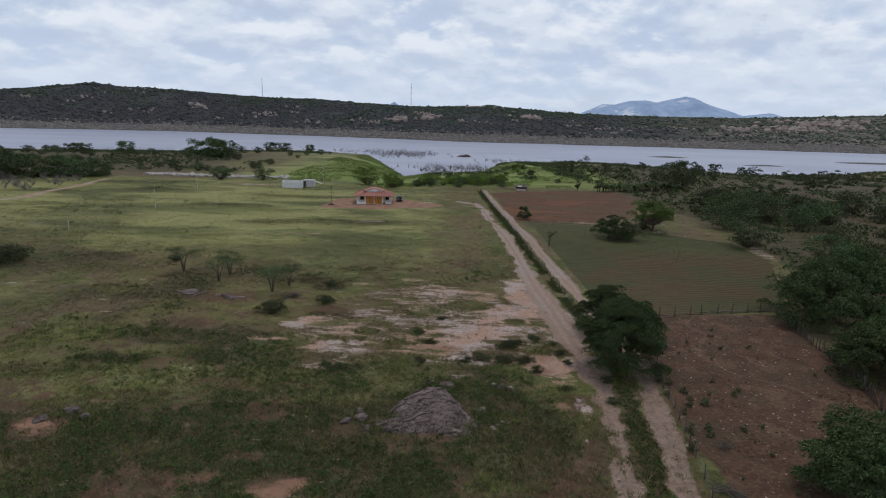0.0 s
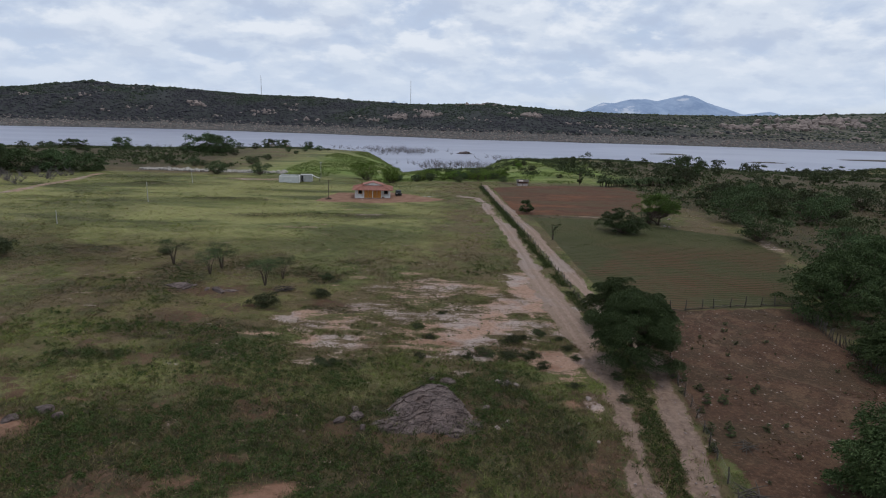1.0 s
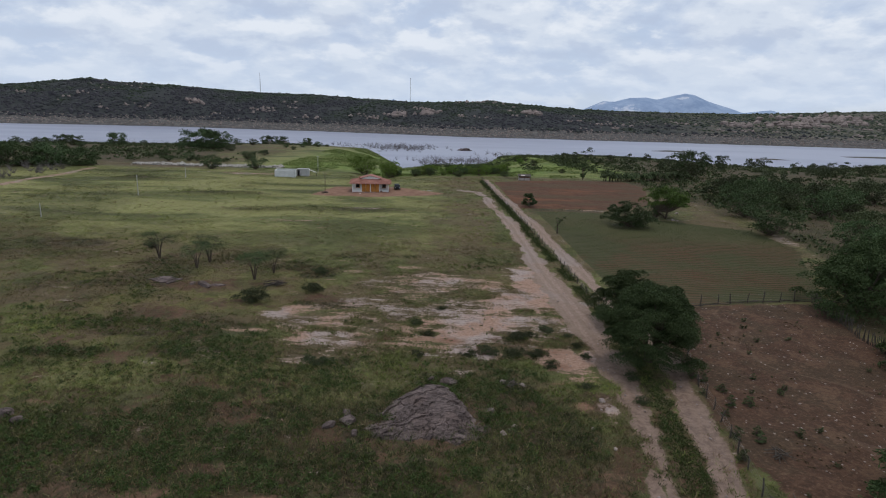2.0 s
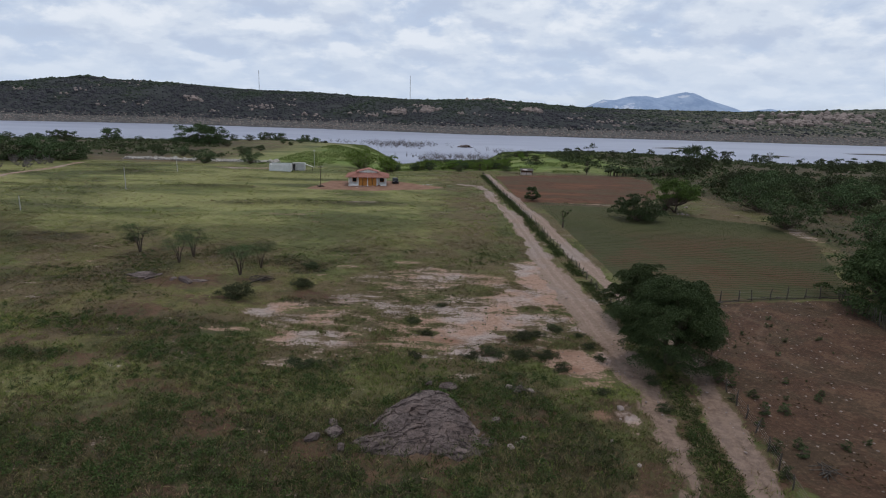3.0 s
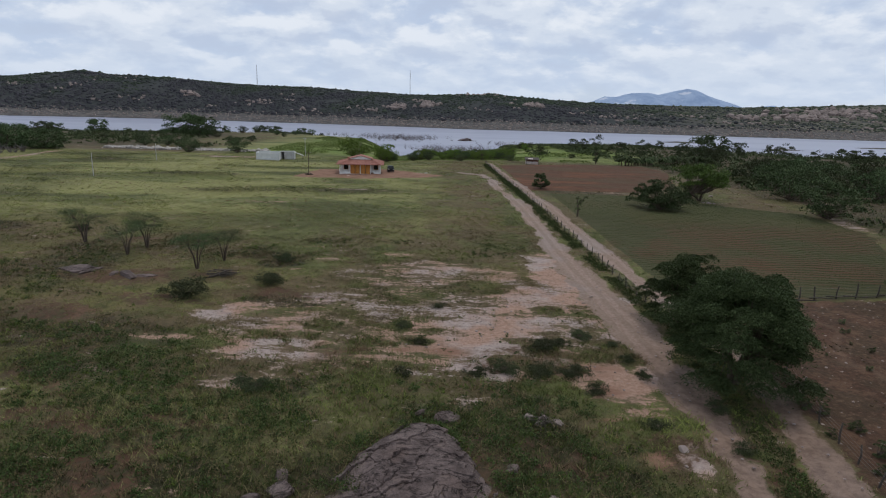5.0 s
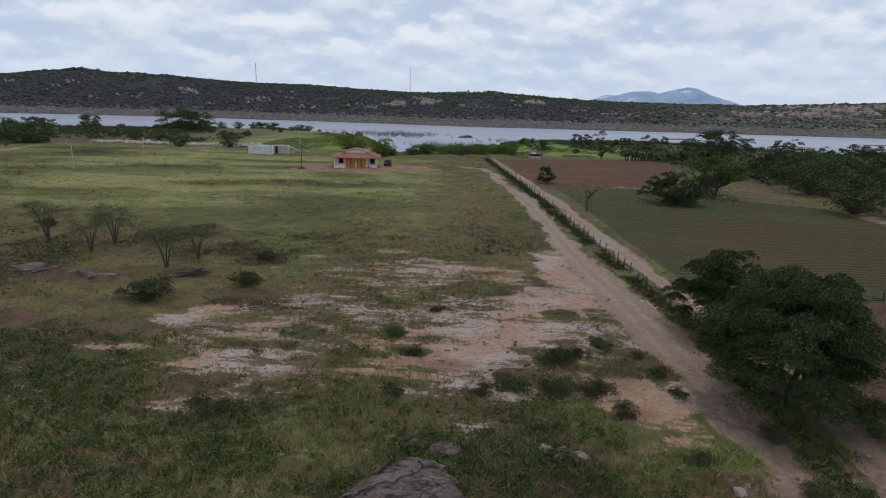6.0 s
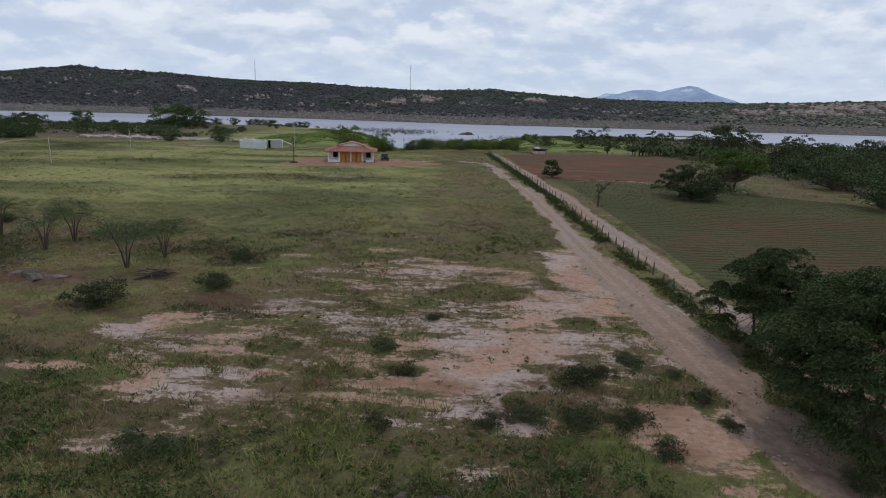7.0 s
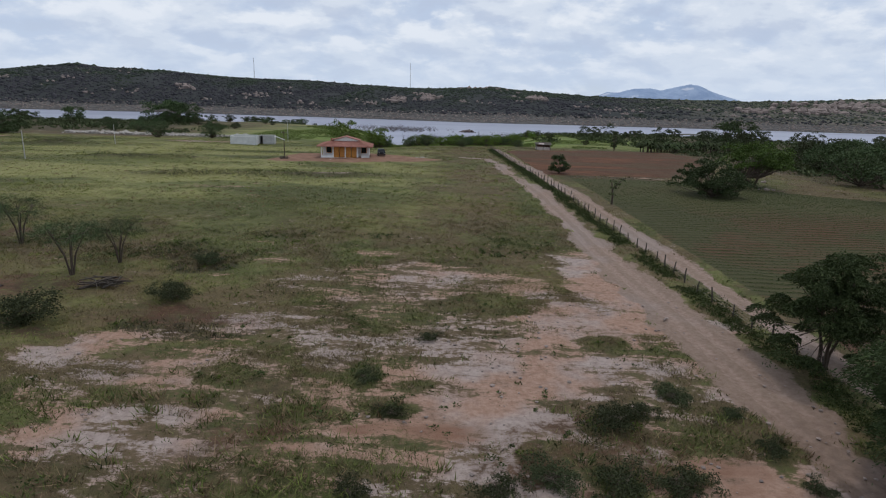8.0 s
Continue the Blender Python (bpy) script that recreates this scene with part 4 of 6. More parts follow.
def mesquite(name, label, spot, height, radius, clear, plates, per, leaf, foliage, seed, stems=3, group="", low=0.0):
    """A spreading tree whose foliage lies in flat drooping sprays on forked limbs. low: how far the skirt hangs below the dome, 0 to 1."""
    rng = np.random.RandomState(seed)
    ob = thing(name, label, "tree", spot[0], spot[1], None, 0, group)
    r0 = (0.026 * height + 0.04) * (0.55 if height < 6.5 else 1.0)
    forks, wood = [], []
    for k in range(stems):
        a = 2 * math.pi * (k + 0.3 * rng.rand()) / stems
        reach = radius * rng.uniform(0.12, 0.22)
        f = np.array([math.cos(a) * reach, math.sin(a) * reach, clear + (height - clear) * rng.uniform(0.10, 0.28)])
        wood.append(tube([(0.16 * math.cos(a), 0.16 * math.sin(a), -0.25), tuple(f * np.array([0.45, 0.45, 0.5])), tuple(f)], [r0, r0 * 0.75, r0 * 0.6], 7))
        forks.append(f)
    pos, out = [], []
    skew = rng.uniform(0, 6.28)
    for i in range(plates):
        a = rng.uniform(0, 2 * math.pi)
        k = math.sqrt(rng.uniform(0.01, 1.0))
        lop = 1 + 0.12 * math.sin(2 * a + skew) + 0.17 * math.sin(5 * a + 2.1 * skew) + 0.10 * math.sin(9 * a)
        dome = clear + (height - clear) * (0.22 + 0.72 * math.sqrt(max(0.0, 1 - 0.92 * k * k)) * (0.74 + 0.5 * float(fbm(2.2 * k * math.cos(a), 2.2 * k * math.sin(a), 0.8, 3, 700 + seed))))
        z = clear + 0.12 + (dome - clear) * (1 - rng.uniform(0, 1) ** 1.6 * (0.30 + low * k))
        c = np.array([math.cos(a) * k * lop * radius * 0.90, math.sin(a) * k * lop * radius * 0.90, z])
        f = forks[int(np.argmin([np.hypot(*(q[:2] - c[:2])) for q in forks]))]
        mid = f * 0.5 + c * 0.5 + rng.normal(size=3) * radius * 0.04
        mid[2] = f[2] + (c[2] - f[2]) * 0.62
        if i % 2 == 0:
            wood.append(tube([tuple(f), tuple(mid), tuple(c)], [r0 * 0.36, r0 * 0.2, r0 * 0.04], 5))
        r = radius * rng.uniform(0.11, 0.27)
        ang, rho = rng.uniform(0, 6.28, per), np.sqrt(rng.uniform(0, 1, per)) * np.where(rng.rand(per) < 0.22, rng.uniform(1.0, 1.55, per), 1.0)
        d = np.stack([np.cos(ang), np.sin(ang), np.zeros(per)], 1)
        p = c + d * (rho * r)[:, None]
        p[:, 2] += r * (0.34 * (1 - rho ** 2) * rng.uniform(-0.4, 1, per) - 0.40 * rho ** 2 * rng.uniform(0.4, 1.2, per))
        lean = c.copy()
        lean[2] = 0
        lean /= max(np.linalg.norm(lean), 0.3)
        pos.append(p)
        out.append(d * 0.7 + lean * 0.6)
    v, f = joined(wood)
    part("trunk", mesh_of("trunk", v, f, M_BARK, True), ob)
    pos, out = np.concatenate(pos), np.concatenate(out)
    pos[:, 2] = np.maximum(pos[:, 2], clear * 0.7)
    v, f = leaves(pos, leaf, leaf * 0.30, rng, 0.40, out)
    part("crown", mesh_of("crown", v, f, foliage), ob)
    return ob


def thorn_tree(label, spot, height, radius, seed, group=""):
    """Thin stems spreading in a V under a sparse flat crown."""
    rng = np.random.RandomState(seed)
    ob = thing("thorn_tree", label, "tree", spot[0], spot[1], None, 0, group)
    wood, pos, out = [], [], []
    for k in range(5):
        a = 2 * math.pi * (k + 0.6 * rng.rand()) / 5
        d = np.array([math.cos(a), math.sin(a), 0])
        top = d * radius * rng.uniform(0.3, 0.55) + np.array([0, 0, height * rng.uniform(0.62, 0.72)])
        wood.append(tube([tuple(d * 0.05 + np.array([0, 0, -0.2])), tuple(top * np.array([0.35, 0.35, 0.5])), tuple(top)], [0.075, 0.055, 0.035], 6))
        for _ in range(6):
            e = top + np.array([d[0], d[1], 0]) * radius * rng.uniform(-0.1, 0.45) + rng.normal(size=3) * radius * np.array([0.22, 0.22, 0.0])
            e[2] = height * rng.uniform(0.56, 0.97) - 0.10 * height * (np.hypot(e[0], e[1]) / radius) ** 2
            wood.append(tube([tuple(top), tuple(top * 0.4 + e * 0.6), tuple(e)], [0.03, 0.018, 0.008], 4))
            n = 230
            ang, rho = rng.uniform(0, 6.28, n), np.sqrt(rng.uniform(0, 1, n))
            q = np.stack([np.cos(ang), np.sin(ang), rng.normal(size=n) * 0.42], 1)
            pos.append(e + q * (rho * radius * 0.30)[:, None])
            out.append(q)
    v, f = joined(wood)
    part("trunk", mesh_of("trunk", v, f, M_BARK, True), ob)
    v, f = leaves(np.concatenate(pos), 0.11, 0.030, rng, 0.1, np.concatenate(out))
    part("crown", mesh_of("crown", v, f, M_LEAF4), ob)
    return ob


def again(ob, x, y, size=1.0, turn=0.0, dz=0.0):
    return copy_thing(ob, pose(x, y, gz(x, y) + dz, 0, 0, turn) @ Matrix.Scale(size, 4))


# ---- trees ----
mesquite("mesquite_tree", "large dark green mesquite tree between two dirt tracks", (20.3, 60.8), 8.0, 4.6, 0.9, 230, 800, 0.17, M_LEAF, 11, 4, "", 0.75)
mesquite("mesquite_tree", "smaller feathery green mesquite tree beside a wire fence", (20.4, 71.0), 6.3, 3.2, 0.7, 110, 480, 0.18, M_LEAF5, 12, 3, "", 0.7)
dark = mesquite("mesquite_tree", "broad dark green mesquite tree beside a stick fence", (51.5, 77), 8.4, 6.4, 0.3, 170, 230, 0.36, M_LEAF5, 13, 3, "trees along the paddock", 0.85)
row = mesquite("mesquite_tree", "broad dark green mesquite tree beside a stick fence", (49.0, 60.5), 7.0, 5.2, 0.3, 170, 230, 0.32, M_LEAF5, 14, 3, "trees along the paddock", 0.85)
for x, y, s, a in ((32.6, 39.2, 0.98, 40), (41, 31, 0.95, 130), (57.5, 67, 1.05, 200), (62, 84, 1.1, 75), (50, 49, 1.0, 300), (55, 54, 1.1, 20)):
    again(row if a % 2 == 0 else dark, x, y, s * 0.95, a)
tree("shrub", "dense dusty green shrub at a field edge", "shrub", (36.5, 122.5), 4.8, 4.7, 0.1, 70, 190, 0.30, M_LEAF4, 15, 0.6, 3)
tree("umbrella_tree", "bright green flat-crowned tree beyond the sown field", "tree", (47.8, 133), 7.0, 5.0, 2.0, 70, 200, 0.32, M_LEAF6, 16, 0.5, 2)
tree("shrub", "round dark shrub beside the dirt track", "shrub", (19.3, 141), 2.8, 1.9, 0.1, 24, 120, 0.30, M_LEAF, 17, 0.65, 2)
thin = thorn_tree("sparse small thorn tree standing in the pasture", (-24.2, 80.6), 4.0, 2.3, 18, "thorn trees in the pasture")
for x, y, s, a in ((-22.6, 83.6, 0.86, 70), (-33.4, 84.8, 0.92, 160), (-33.0, 88.2, 1.0, 230), (-40.8, 89.6, 1.05, 300)):
    again(thin, x, y, s, a)
clump = tree("shrub", "low dark green shrub in the pasture", "shrub", (-21.8, 72.6), 1.25, 2.0, 0.0, 30, 170, 0.15, M_BUSH, 19, 0.6, 3, "shrubs in the pasture")
for x, y, s in ((-70, 91, 2.0), (-73, 93, 1.6), (-16.5, 84.5, 0.6), (-45, 96, 0.6), (-15.8, 77, 0.7)):
    again(clump, x, y, s, x * 37)

mound = tree("shrub", "low dark olive bush on bare earth", "shrub", (8.0, 65.0), 0.50, 1.35, 0.0, 30, 110, 0.11, M_BUSH, 26, 0.6, 5, "bushes on the clearing")
for x, y, s in ((9.2, 65.6, 0.7), (11.4, 67.3, 0.75), (4.9, 61, 0.9), (7.2, 60.9, 0.95), (9.4, 60.9, 0.9), (-10.8, 57, 0.9), (-11.9, 57.7, 0.6), (-1.2, 65.0, 0.55), (-2.6, 68, 0.6), (0.1, 72.9, 0.55), (12.9, 54.5, 0.6),
                (17.0, 52.5, 0.6), (17.6, 57, 0.7), (10.5, 58.5, 0.7), (3.0, 60.3, 0.7), (-2, 60, 0.6), (13.9, 63.5, 0.6), (13.5, 66, 0.5), (14.3, 61, 0.55)):
    again(mound, x, y, s, x * 53)

# trees between the fields and the lake
dome = tree("tree", "dark round-crowned tree near the lake shore", "tree", (-123, 306), 9.0, 9.3, 0.0, 80, 70, 0.8, M_LEAF4, 20, 0.75, 3, "trees near the lake")
for x, y, s, a in ((-115, 304, 0.9, 50), (-176, 325, 0.68, 90), (100.5, 252, 0.86, 10), (-208, 330, 0.5, 33), (-122, 205, 0.62, 60), (-131, 203, 0.75, 100), (-139, 199, 0.8, 200), (-147, 193, 0.75, 250),
                   (-155, 203, 0.9, 20), (-160, 186, 0.7, 150), (-171, 198, 0.9, 95), (-165, 215, 0.8, 10), (-215, 350, 0.5, 200), (-190, 240, 0.8, 170), (-205, 215, 0.9, 290)):
    again(dome, x, y, s, a)
fresh_tree = tree("tree", "fresh green spreading tree behind the house", "tree", (-27.5, 207), 6.0, 4.8, 0.6, 34, 60, 0.58, M_LEAF2, 21, 0.6, 2, "trees behind the house")
again(fresh_tree, -18.8, 207, 0.85, 70)
grey_tree = tree("tree", "grey-green spreading tree among scrub", "tree", (88, 222), 5.2, 4.4, 0.3, 36, 84, 0.42, M_BUSH, 22, 0.6, 2, "scrub wood trees")
green_tree = tree("tree", "dark green bushy tree among scrub", "tree", (72, 108), 5.6, 4.4, 0.2, 40, 90, 0.38, M_LEAF4, 23, 0.6, 3, "scrub wood trees")


def far_wood(box, count, sizes, seed):
    """A far stand of low trees, none of which can be told apart."""
    rng = np.random.RandomState(seed)
    pos, out, made = [], [], 0
    while made < count:
        x, y = rng.uniform(box[0], box[1]), rng.uniform(box[2], box[3])
        made += 1
        if not in_scrub(x, y):
            continue
        r, z = rng.uniform(*sizes), gz(x, y)
        clumps = []
        for _ in range(14):
            d = rng.normal(size=3)
            d /= np.linalg.norm(d)
            clumps.append((np.array([x + d[0] * r * 0.75, y + d[1] * r * 0.75, z + r * (0.75 + 0.6 * d[2])]), r * rng.uniform(0.25, 0.45)))
        p, o = crown_places(clumps, rng, 60)
        pos.append(p)
        out.append(o)
    v, f = leaves(np.concatenate(pos), 0.50, 0.22, rng, 0.2, np.concatenate(out))
    tagged(new("far_wood", mesh_of("far_wood", v, f, M_WOOD)), "far dark and dusty green scrub wood towards the lake", "wood", "", "stuff")


dusty_tree = tree("tree", "pale dusty green bushy tree among scrub", "tree", (80, 150), 4.6, 4.0, 0.1, 34, 80, 0.42, M_LEAF3, 28, 0.6, 3, "scrub wood trees")


def scatter(templates, box, count, sizes, seed, keep):
    """Random copies of trees over a stretch of land."""
    rng = np.random.RandomState(seed)
    made = 0
    for _ in range(count * 8):
        x, y = rng.uniform(box[0], box[1]), rng.uniform(box[2], box[3])
        if made >= count:
            break
        if not keep(x, y):
            continue
        again(templates[rng.randint(len(templates))], x, y, rng.uniform(*sizes), rng.uniform(0, 360))
        made += 1


def dry_land(x, y, margin=8):
    return float(shore_y(np.array([x]))[0]) - y > margin


def in_scrub(x, y):
    return x > np.interp(y, [90, 140, 170, 215, 260], [70, 76, 66, 62, 50]) and dry_land(x, y, 20) and vnoise(x / 14.0, y / 14.0, 201) > 0.27


scatter([fresh_tree, fresh_tree, dusty_tree, green_tree], (-20, 22, 203, 232), 34, (0.35, 0.62), 35, lambda x, y: True)
for x, y, s, a in ((-79, 206, 0.9, 20), (-64.7, 208, 0.8, 120), (66.9, 137.5, 1.15, 40), (62.5, 118, 1.1, 200), (46, 134, 0.6, 80)):
    again(green_tree, x, y, s, a)
scatter([green_tree, green_tree, green_tree, grey_tree, grey_tree, dusty_tree], (62, 200, 84, 175), 125, (0.4, 1.25), 31, in_scrub)
far_wood((50, 330, 172, 330), 150, (1.6, 3.8), 32)
scatter([grey_tree, green_tree], (-260, -75, 222, 400), 62, (0.3, 0.7), 33, lambda x, y: dry_land(x, y, 10))
scatter([fresh_tree, grey_tree], (-12, 45, 218, 300), 22, (0.25, 0.5), 34, lambda x, y: dry_land(x, y, 14))


def banana(spot, seed):
    """A clump of tall arching leaves on short stems."""
    rng = np.random.RandomState(seed)
    ob = thing("banana_plant", "dark green banana clump with arching leaves", "plant", spot[0], spot[1], None, 0, "banana row")
    stems, blades = [], []
    for s in range(4):
        bx, by, h = rng.normal() * 0.7, rng.normal() * 0.7, rng.uniform(0.8, 1.6)
        stems.append(tube([(bx, by, -0.2), (bx, by, h)], [0.14, 0.09], 6))
        for k in range(12):
            a = rng.uniform(0, 6.28)
            d = np.array([math.cos(a), math.sin(a), 0])
            w = np.array([-math.sin(a), math.cos(a), 0]) * 0.32
            p = np.array([bx, by, h])
            ln = rng.uniform(1.2, 2.0)
            mid = p + d * ln * 0.5 + np.array([0, 0, ln * 0.55])
            tip = p + d * ln + np.array([0, 0, ln * 0.1])
            blades.append((np.array([p, mid + w, tip, mid - w]), np.array([[0, 1, 2, 3]])))
    v, f = joined(stems)
    part("stem", mesh_of("stem", v, f, M_BARK, True), ob)
    v, f = joined(blades)
    part("foliage", mesh_of("foliage", v, f, M_LEAF), ob)
    return ob


ban = banana((53, 204), 41)
for i in range(26):
    again(ban, 54.5 + 1.25 * i + RNG.normal() * 0.4, 204 + 0.5 * i + RNG.normal() * 1.6, RNG.uniform(0.75, 1.25), RNG.uniform(0, 360))
tree("cypress", "narrow upright dark tree beside the ploughed field", "tree", (46.2, 206), 5.2, 1.25, 0.6, 26, 90, 0.4, M_LEAF, 24, 1.1, 1)


def dead_tree():
    ob = thing("stunted_tree", "stunted forked tree with a few leaves", "tree", 20.9, 113.8)
    w = [tube([(0, 0, -0.2), (0.05, 0, 1.0), (-0.05, 0, 1.9)], [0.16, 0.12, 0.1]), tube([(-0.05, 0, 1.8), (0.7, 0, 2.7), (1.6, 0.2, 3.3)], [0.09, 0.07, 0.03]),
         tube([(-0.05, 0, 1.8), (-0.2, 0.1, 2.7), (0.2, 0.2, 3.2)], [0.08, 0.05, 0.02])]
    v, f = joined(w)
    part("trunk", mesh_of("trunk", v, f, M_BARK, True), ob)
    rng = np.random.RandomState(5)
    pos, out = crown_places([(np.array(c), r) for c, r in (((0, 0, 1.2), 0.4), ((0.0, 0, 1.9), 0.5), ((0.5, 0, 2.4), 0.45), ((1.1, 0, 2.9), 0.4), ((0, 0.1, 2.7), 0.5))], rng, 60)
    v, f = leaves(pos, 0.22, 0.12, rng, 0.2, out)
    part("crown", mesh_of("crown", v, f, M_LEAF3), ob)


dead_tree()

# ---- scrub, grass and weeds ----


def lumps(x, y, z, r, rng, squash=0.7):
    """Small ragged rounded bushes or stones, fifteen faces each."""
    n = len(x)
    a = np.arange(5) * 2 * math.pi / 5
    low = np.stack([0.85 * np.cos(a), 0.85 * np.sin(a), np.full(5, -0.15)], 1)
    mid = np.stack([0.9 * np.cos(a + 0.6), 0.9 * np.sin(a + 0.6), np.full(5, 0.55)], 1)
    dirs = np.concatenate([low, mid, [[0, 0, 1.0]]])
    v = dirs[None] * r[:, None, None] * rng.uniform(0.65, 1.25, (n, 11, 1))
    v[:, :, 2] *= squash
    t = rng.uniform(0, 6.28, n)
    c, s = np.cos(t)[:, None], np.sin(t)[:, None]
    vx, vy = v[:, :, 0] * c - v[:, :, 1] * s, v[:, :, 0] * s + v[:, :, 1] * c
    v = np.stack([vx + x[:, None], vy + y[:, None], v[:, :, 2] + z[:, None]], -1)
    f = []
    for k in range(5):
        j = (k + 1) % 5
        f += [(k, j, 5 + k), (j, 5 + j, 5 + k), (5 + k, 5 + j, 10)]
    f = np.array(f)
    return v.reshape(-1, 3), (f[None] + 11 * np.arange(n)[:, None, None]).reshape(-1, 3)


def hill_scrub():
    rng = np.random.RandomState(51)
    n = 54000
    x = rng.uniform(-1150, 1350, n)
    fy = far_y(x)
    ry, _ = ridge(x)
    y = fy + 40 + (ry - fy + 60) * rng.uniform(0, 1, n) ** 0.9
    keep = fbm(x, y, 45, 3, 55) + 0.25 * rng.rand(n) > 0.38 + 0.14 * ss(x, 250, 520)
    x, y = x[keep], y[keep]
    r = rng.uniform(1.0, 2.7, len(x)) * np.where(rng.rand(len(x)) < 0.04, 1.7, 1.0)
    crest = np.abs(y - ridge(x)[0]) < 45
    tall = crest & (fbm(x, y, 70, 3, 57) > 0.56) | ((x > -20) & (x < 95) & crest & (rng.rand(len(x)) < 0.35))
    r = np.where(tall, r * 1.6, r)
    v, f = lumps(x, y, ground_z(x, y) - 0.3, r, rng, 0.85)
    tagged(new("scrub", mesh_of("scrub", v, f, M_SCRUB, True)), "dense dark caatinga scrub covering the far hillside", "scrub", "", "stuff")
    m = 10000
    x = rng.uniform(-260, 60, m)
    y = rng.uniform(205, 480, m)
    x2 = rng.uniform(48, 330, m)
    y2 = 96 + 350 * rng.uniform(0, 1, m) ** 1.3
    x, y = np.concatenate([x, x2]), np.concatenate([y, y2])
    keep = (shore_y(x) - y > 3) & (fbm(x, y, 26, 3, 56) > np.where(x > 40, 0.36, 0.47)) & ~((x > 40) & (x < np.interp(y, [96, 140, 170, 215, 260], [62, 70, 64, 60, 48]))) & ~((x > -58) & (x < 50) & (y < 235)) & ~((x < -50) & (y < 222)) & ~((x > -115) & (x < -15) & (fbm(x, y, 26, 3, 56) < 0.6)) & ~((x > -85) & (x < -10))
    x, y = x[keep], y[keep]
    k = len(x)
    per = 15
    r = rng.uniform(0.5, 1.5, k)
    d = rng.normal(size=(k, per, 3))
    d /= np.linalg.norm(d, axis=2)[:, :, None]
    d[:, :, 2] = np.abs(d[:, :, 2]) * 0.9
    pos = np.stack([x, y, ground_z(x, y)], 1)[:, None] + d * r[:, None, None]
    v, f = leaves(pos.reshape(-1, 3), 0.85, 0.45, rng, 0.1, d.reshape(-1, 3))
    tagged(new("scrub", mesh_of("scrub", v, f, M_LOW)), "low grey-green scrub along the lake shore", "scrub", "", "stuff")


hill_scrub()


def blades(x, y, h, rng, per, spread, width):
    """Tufts of grass: thin leaning triangles."""
    n = len(x)
    z = ground_z(x, y) - 0.12
    o = rng.normal(size=(n, per, 2)) * spread
    bx, by = x[:, None] + o[:, :, 0], y[:, None] + o[:, :, 1]
    bz = np.broadcast_to(z[:, None], bx.shape)
    a = rng.uniform(0, 6.28, (n, per))
    w = width * rng.uniform(0.6, 1.4, (n, per))
    hh = h[:, None] * rng.uniform(0.55, 1.25, (n, per)) + 0.11
    lx, ly = rng.normal(size=(n, per)) * 0.62 * hh, rng.normal(size=(n, per)) * 0.62 * hh
    hh = hh * 0.85
    p0 = np.stack([bx - w * np.cos(a), by - w * np.sin(a), bz], -1)
    p1 = np.stack([bx + w * np.cos(a), by + w * np.sin(a), bz], -1)
    p2 = np.stack([bx + lx, by + ly, bz + hh], -1)
    v = np.stack([p0, p1, p2], 2).reshape(-1, 3)
    return v, np.arange(len(v)).reshape(-1, 3)


def bare(x, y):
    mk = masks(x, y)
    return np.maximum.reduce([mk["road"], mk["dirt"], mk["red"] * (0.8 + 0.2 * (x > 19)), mk["yard"], mk["till"], mk["crop"]]), mk


def meadow(name, label, box, count, height, per, spread, width, seed, thin_out=0.25):
    rng = np.random.RandomState(seed)
    x, y = rng.uniform(box[0], box[1], count), rng.uniform(box[2], box[3], count)
    b, mk = bare(x, y)
    patch = fbm(x, y, 3.5, 4, 301)
    keep = (b + 0.5 * (fbm(x, y, 1.8, 3, 305) - 0.5) + 0.45 * (rng.rand(count) - 0.5) < 0.44) & (patch + 0.3 * rng.rand(count) > thin_out + 0.3) & (np.abs(x) < np.maximum(30, 8 + 0.80 * (y + 8)))
    x, y = x[keep], y[keep]
    h = height * (1 - 0.5 * ss(y, 52, 60) * (1 - ss(y, 60, 64))) * (0.45 + 1.0 * fbm(x, y, 9, 3, 311)) * (0.75 + 0.6 * masks(x, y)["lush_shaded"])
    v, f = blades(x, y, h, rng, per, spread, width)
    me = mesh_of(name, v, f, M_TUFT)
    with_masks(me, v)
    tagged(new(name, me), label, "grass", "", "stuff")


meadow("grass", "tangled green and straw-coloured pasture grass", (-48, 24, -6, 62), 46000, 0.34, 9, 0.14, 0.022, 61, 0.1)
meadow("grass", "tangled green and straw-coloured pasture grass", (-85, 22, 60, 112), 38000, 0.21, 8, 0.18, 0.032, 62, 0.10)
meadow("grass", "short olive pasture grass", (-130, 18, 112, 205), 30000, 0.26, 6, 0.35, 0.06, 63, 0.12)
meadow("grass", "short olive grass among scrub", (20, 130, 80, 230), 12000, 0.28, 6, 0.35, 0.06, 64, 0.12)


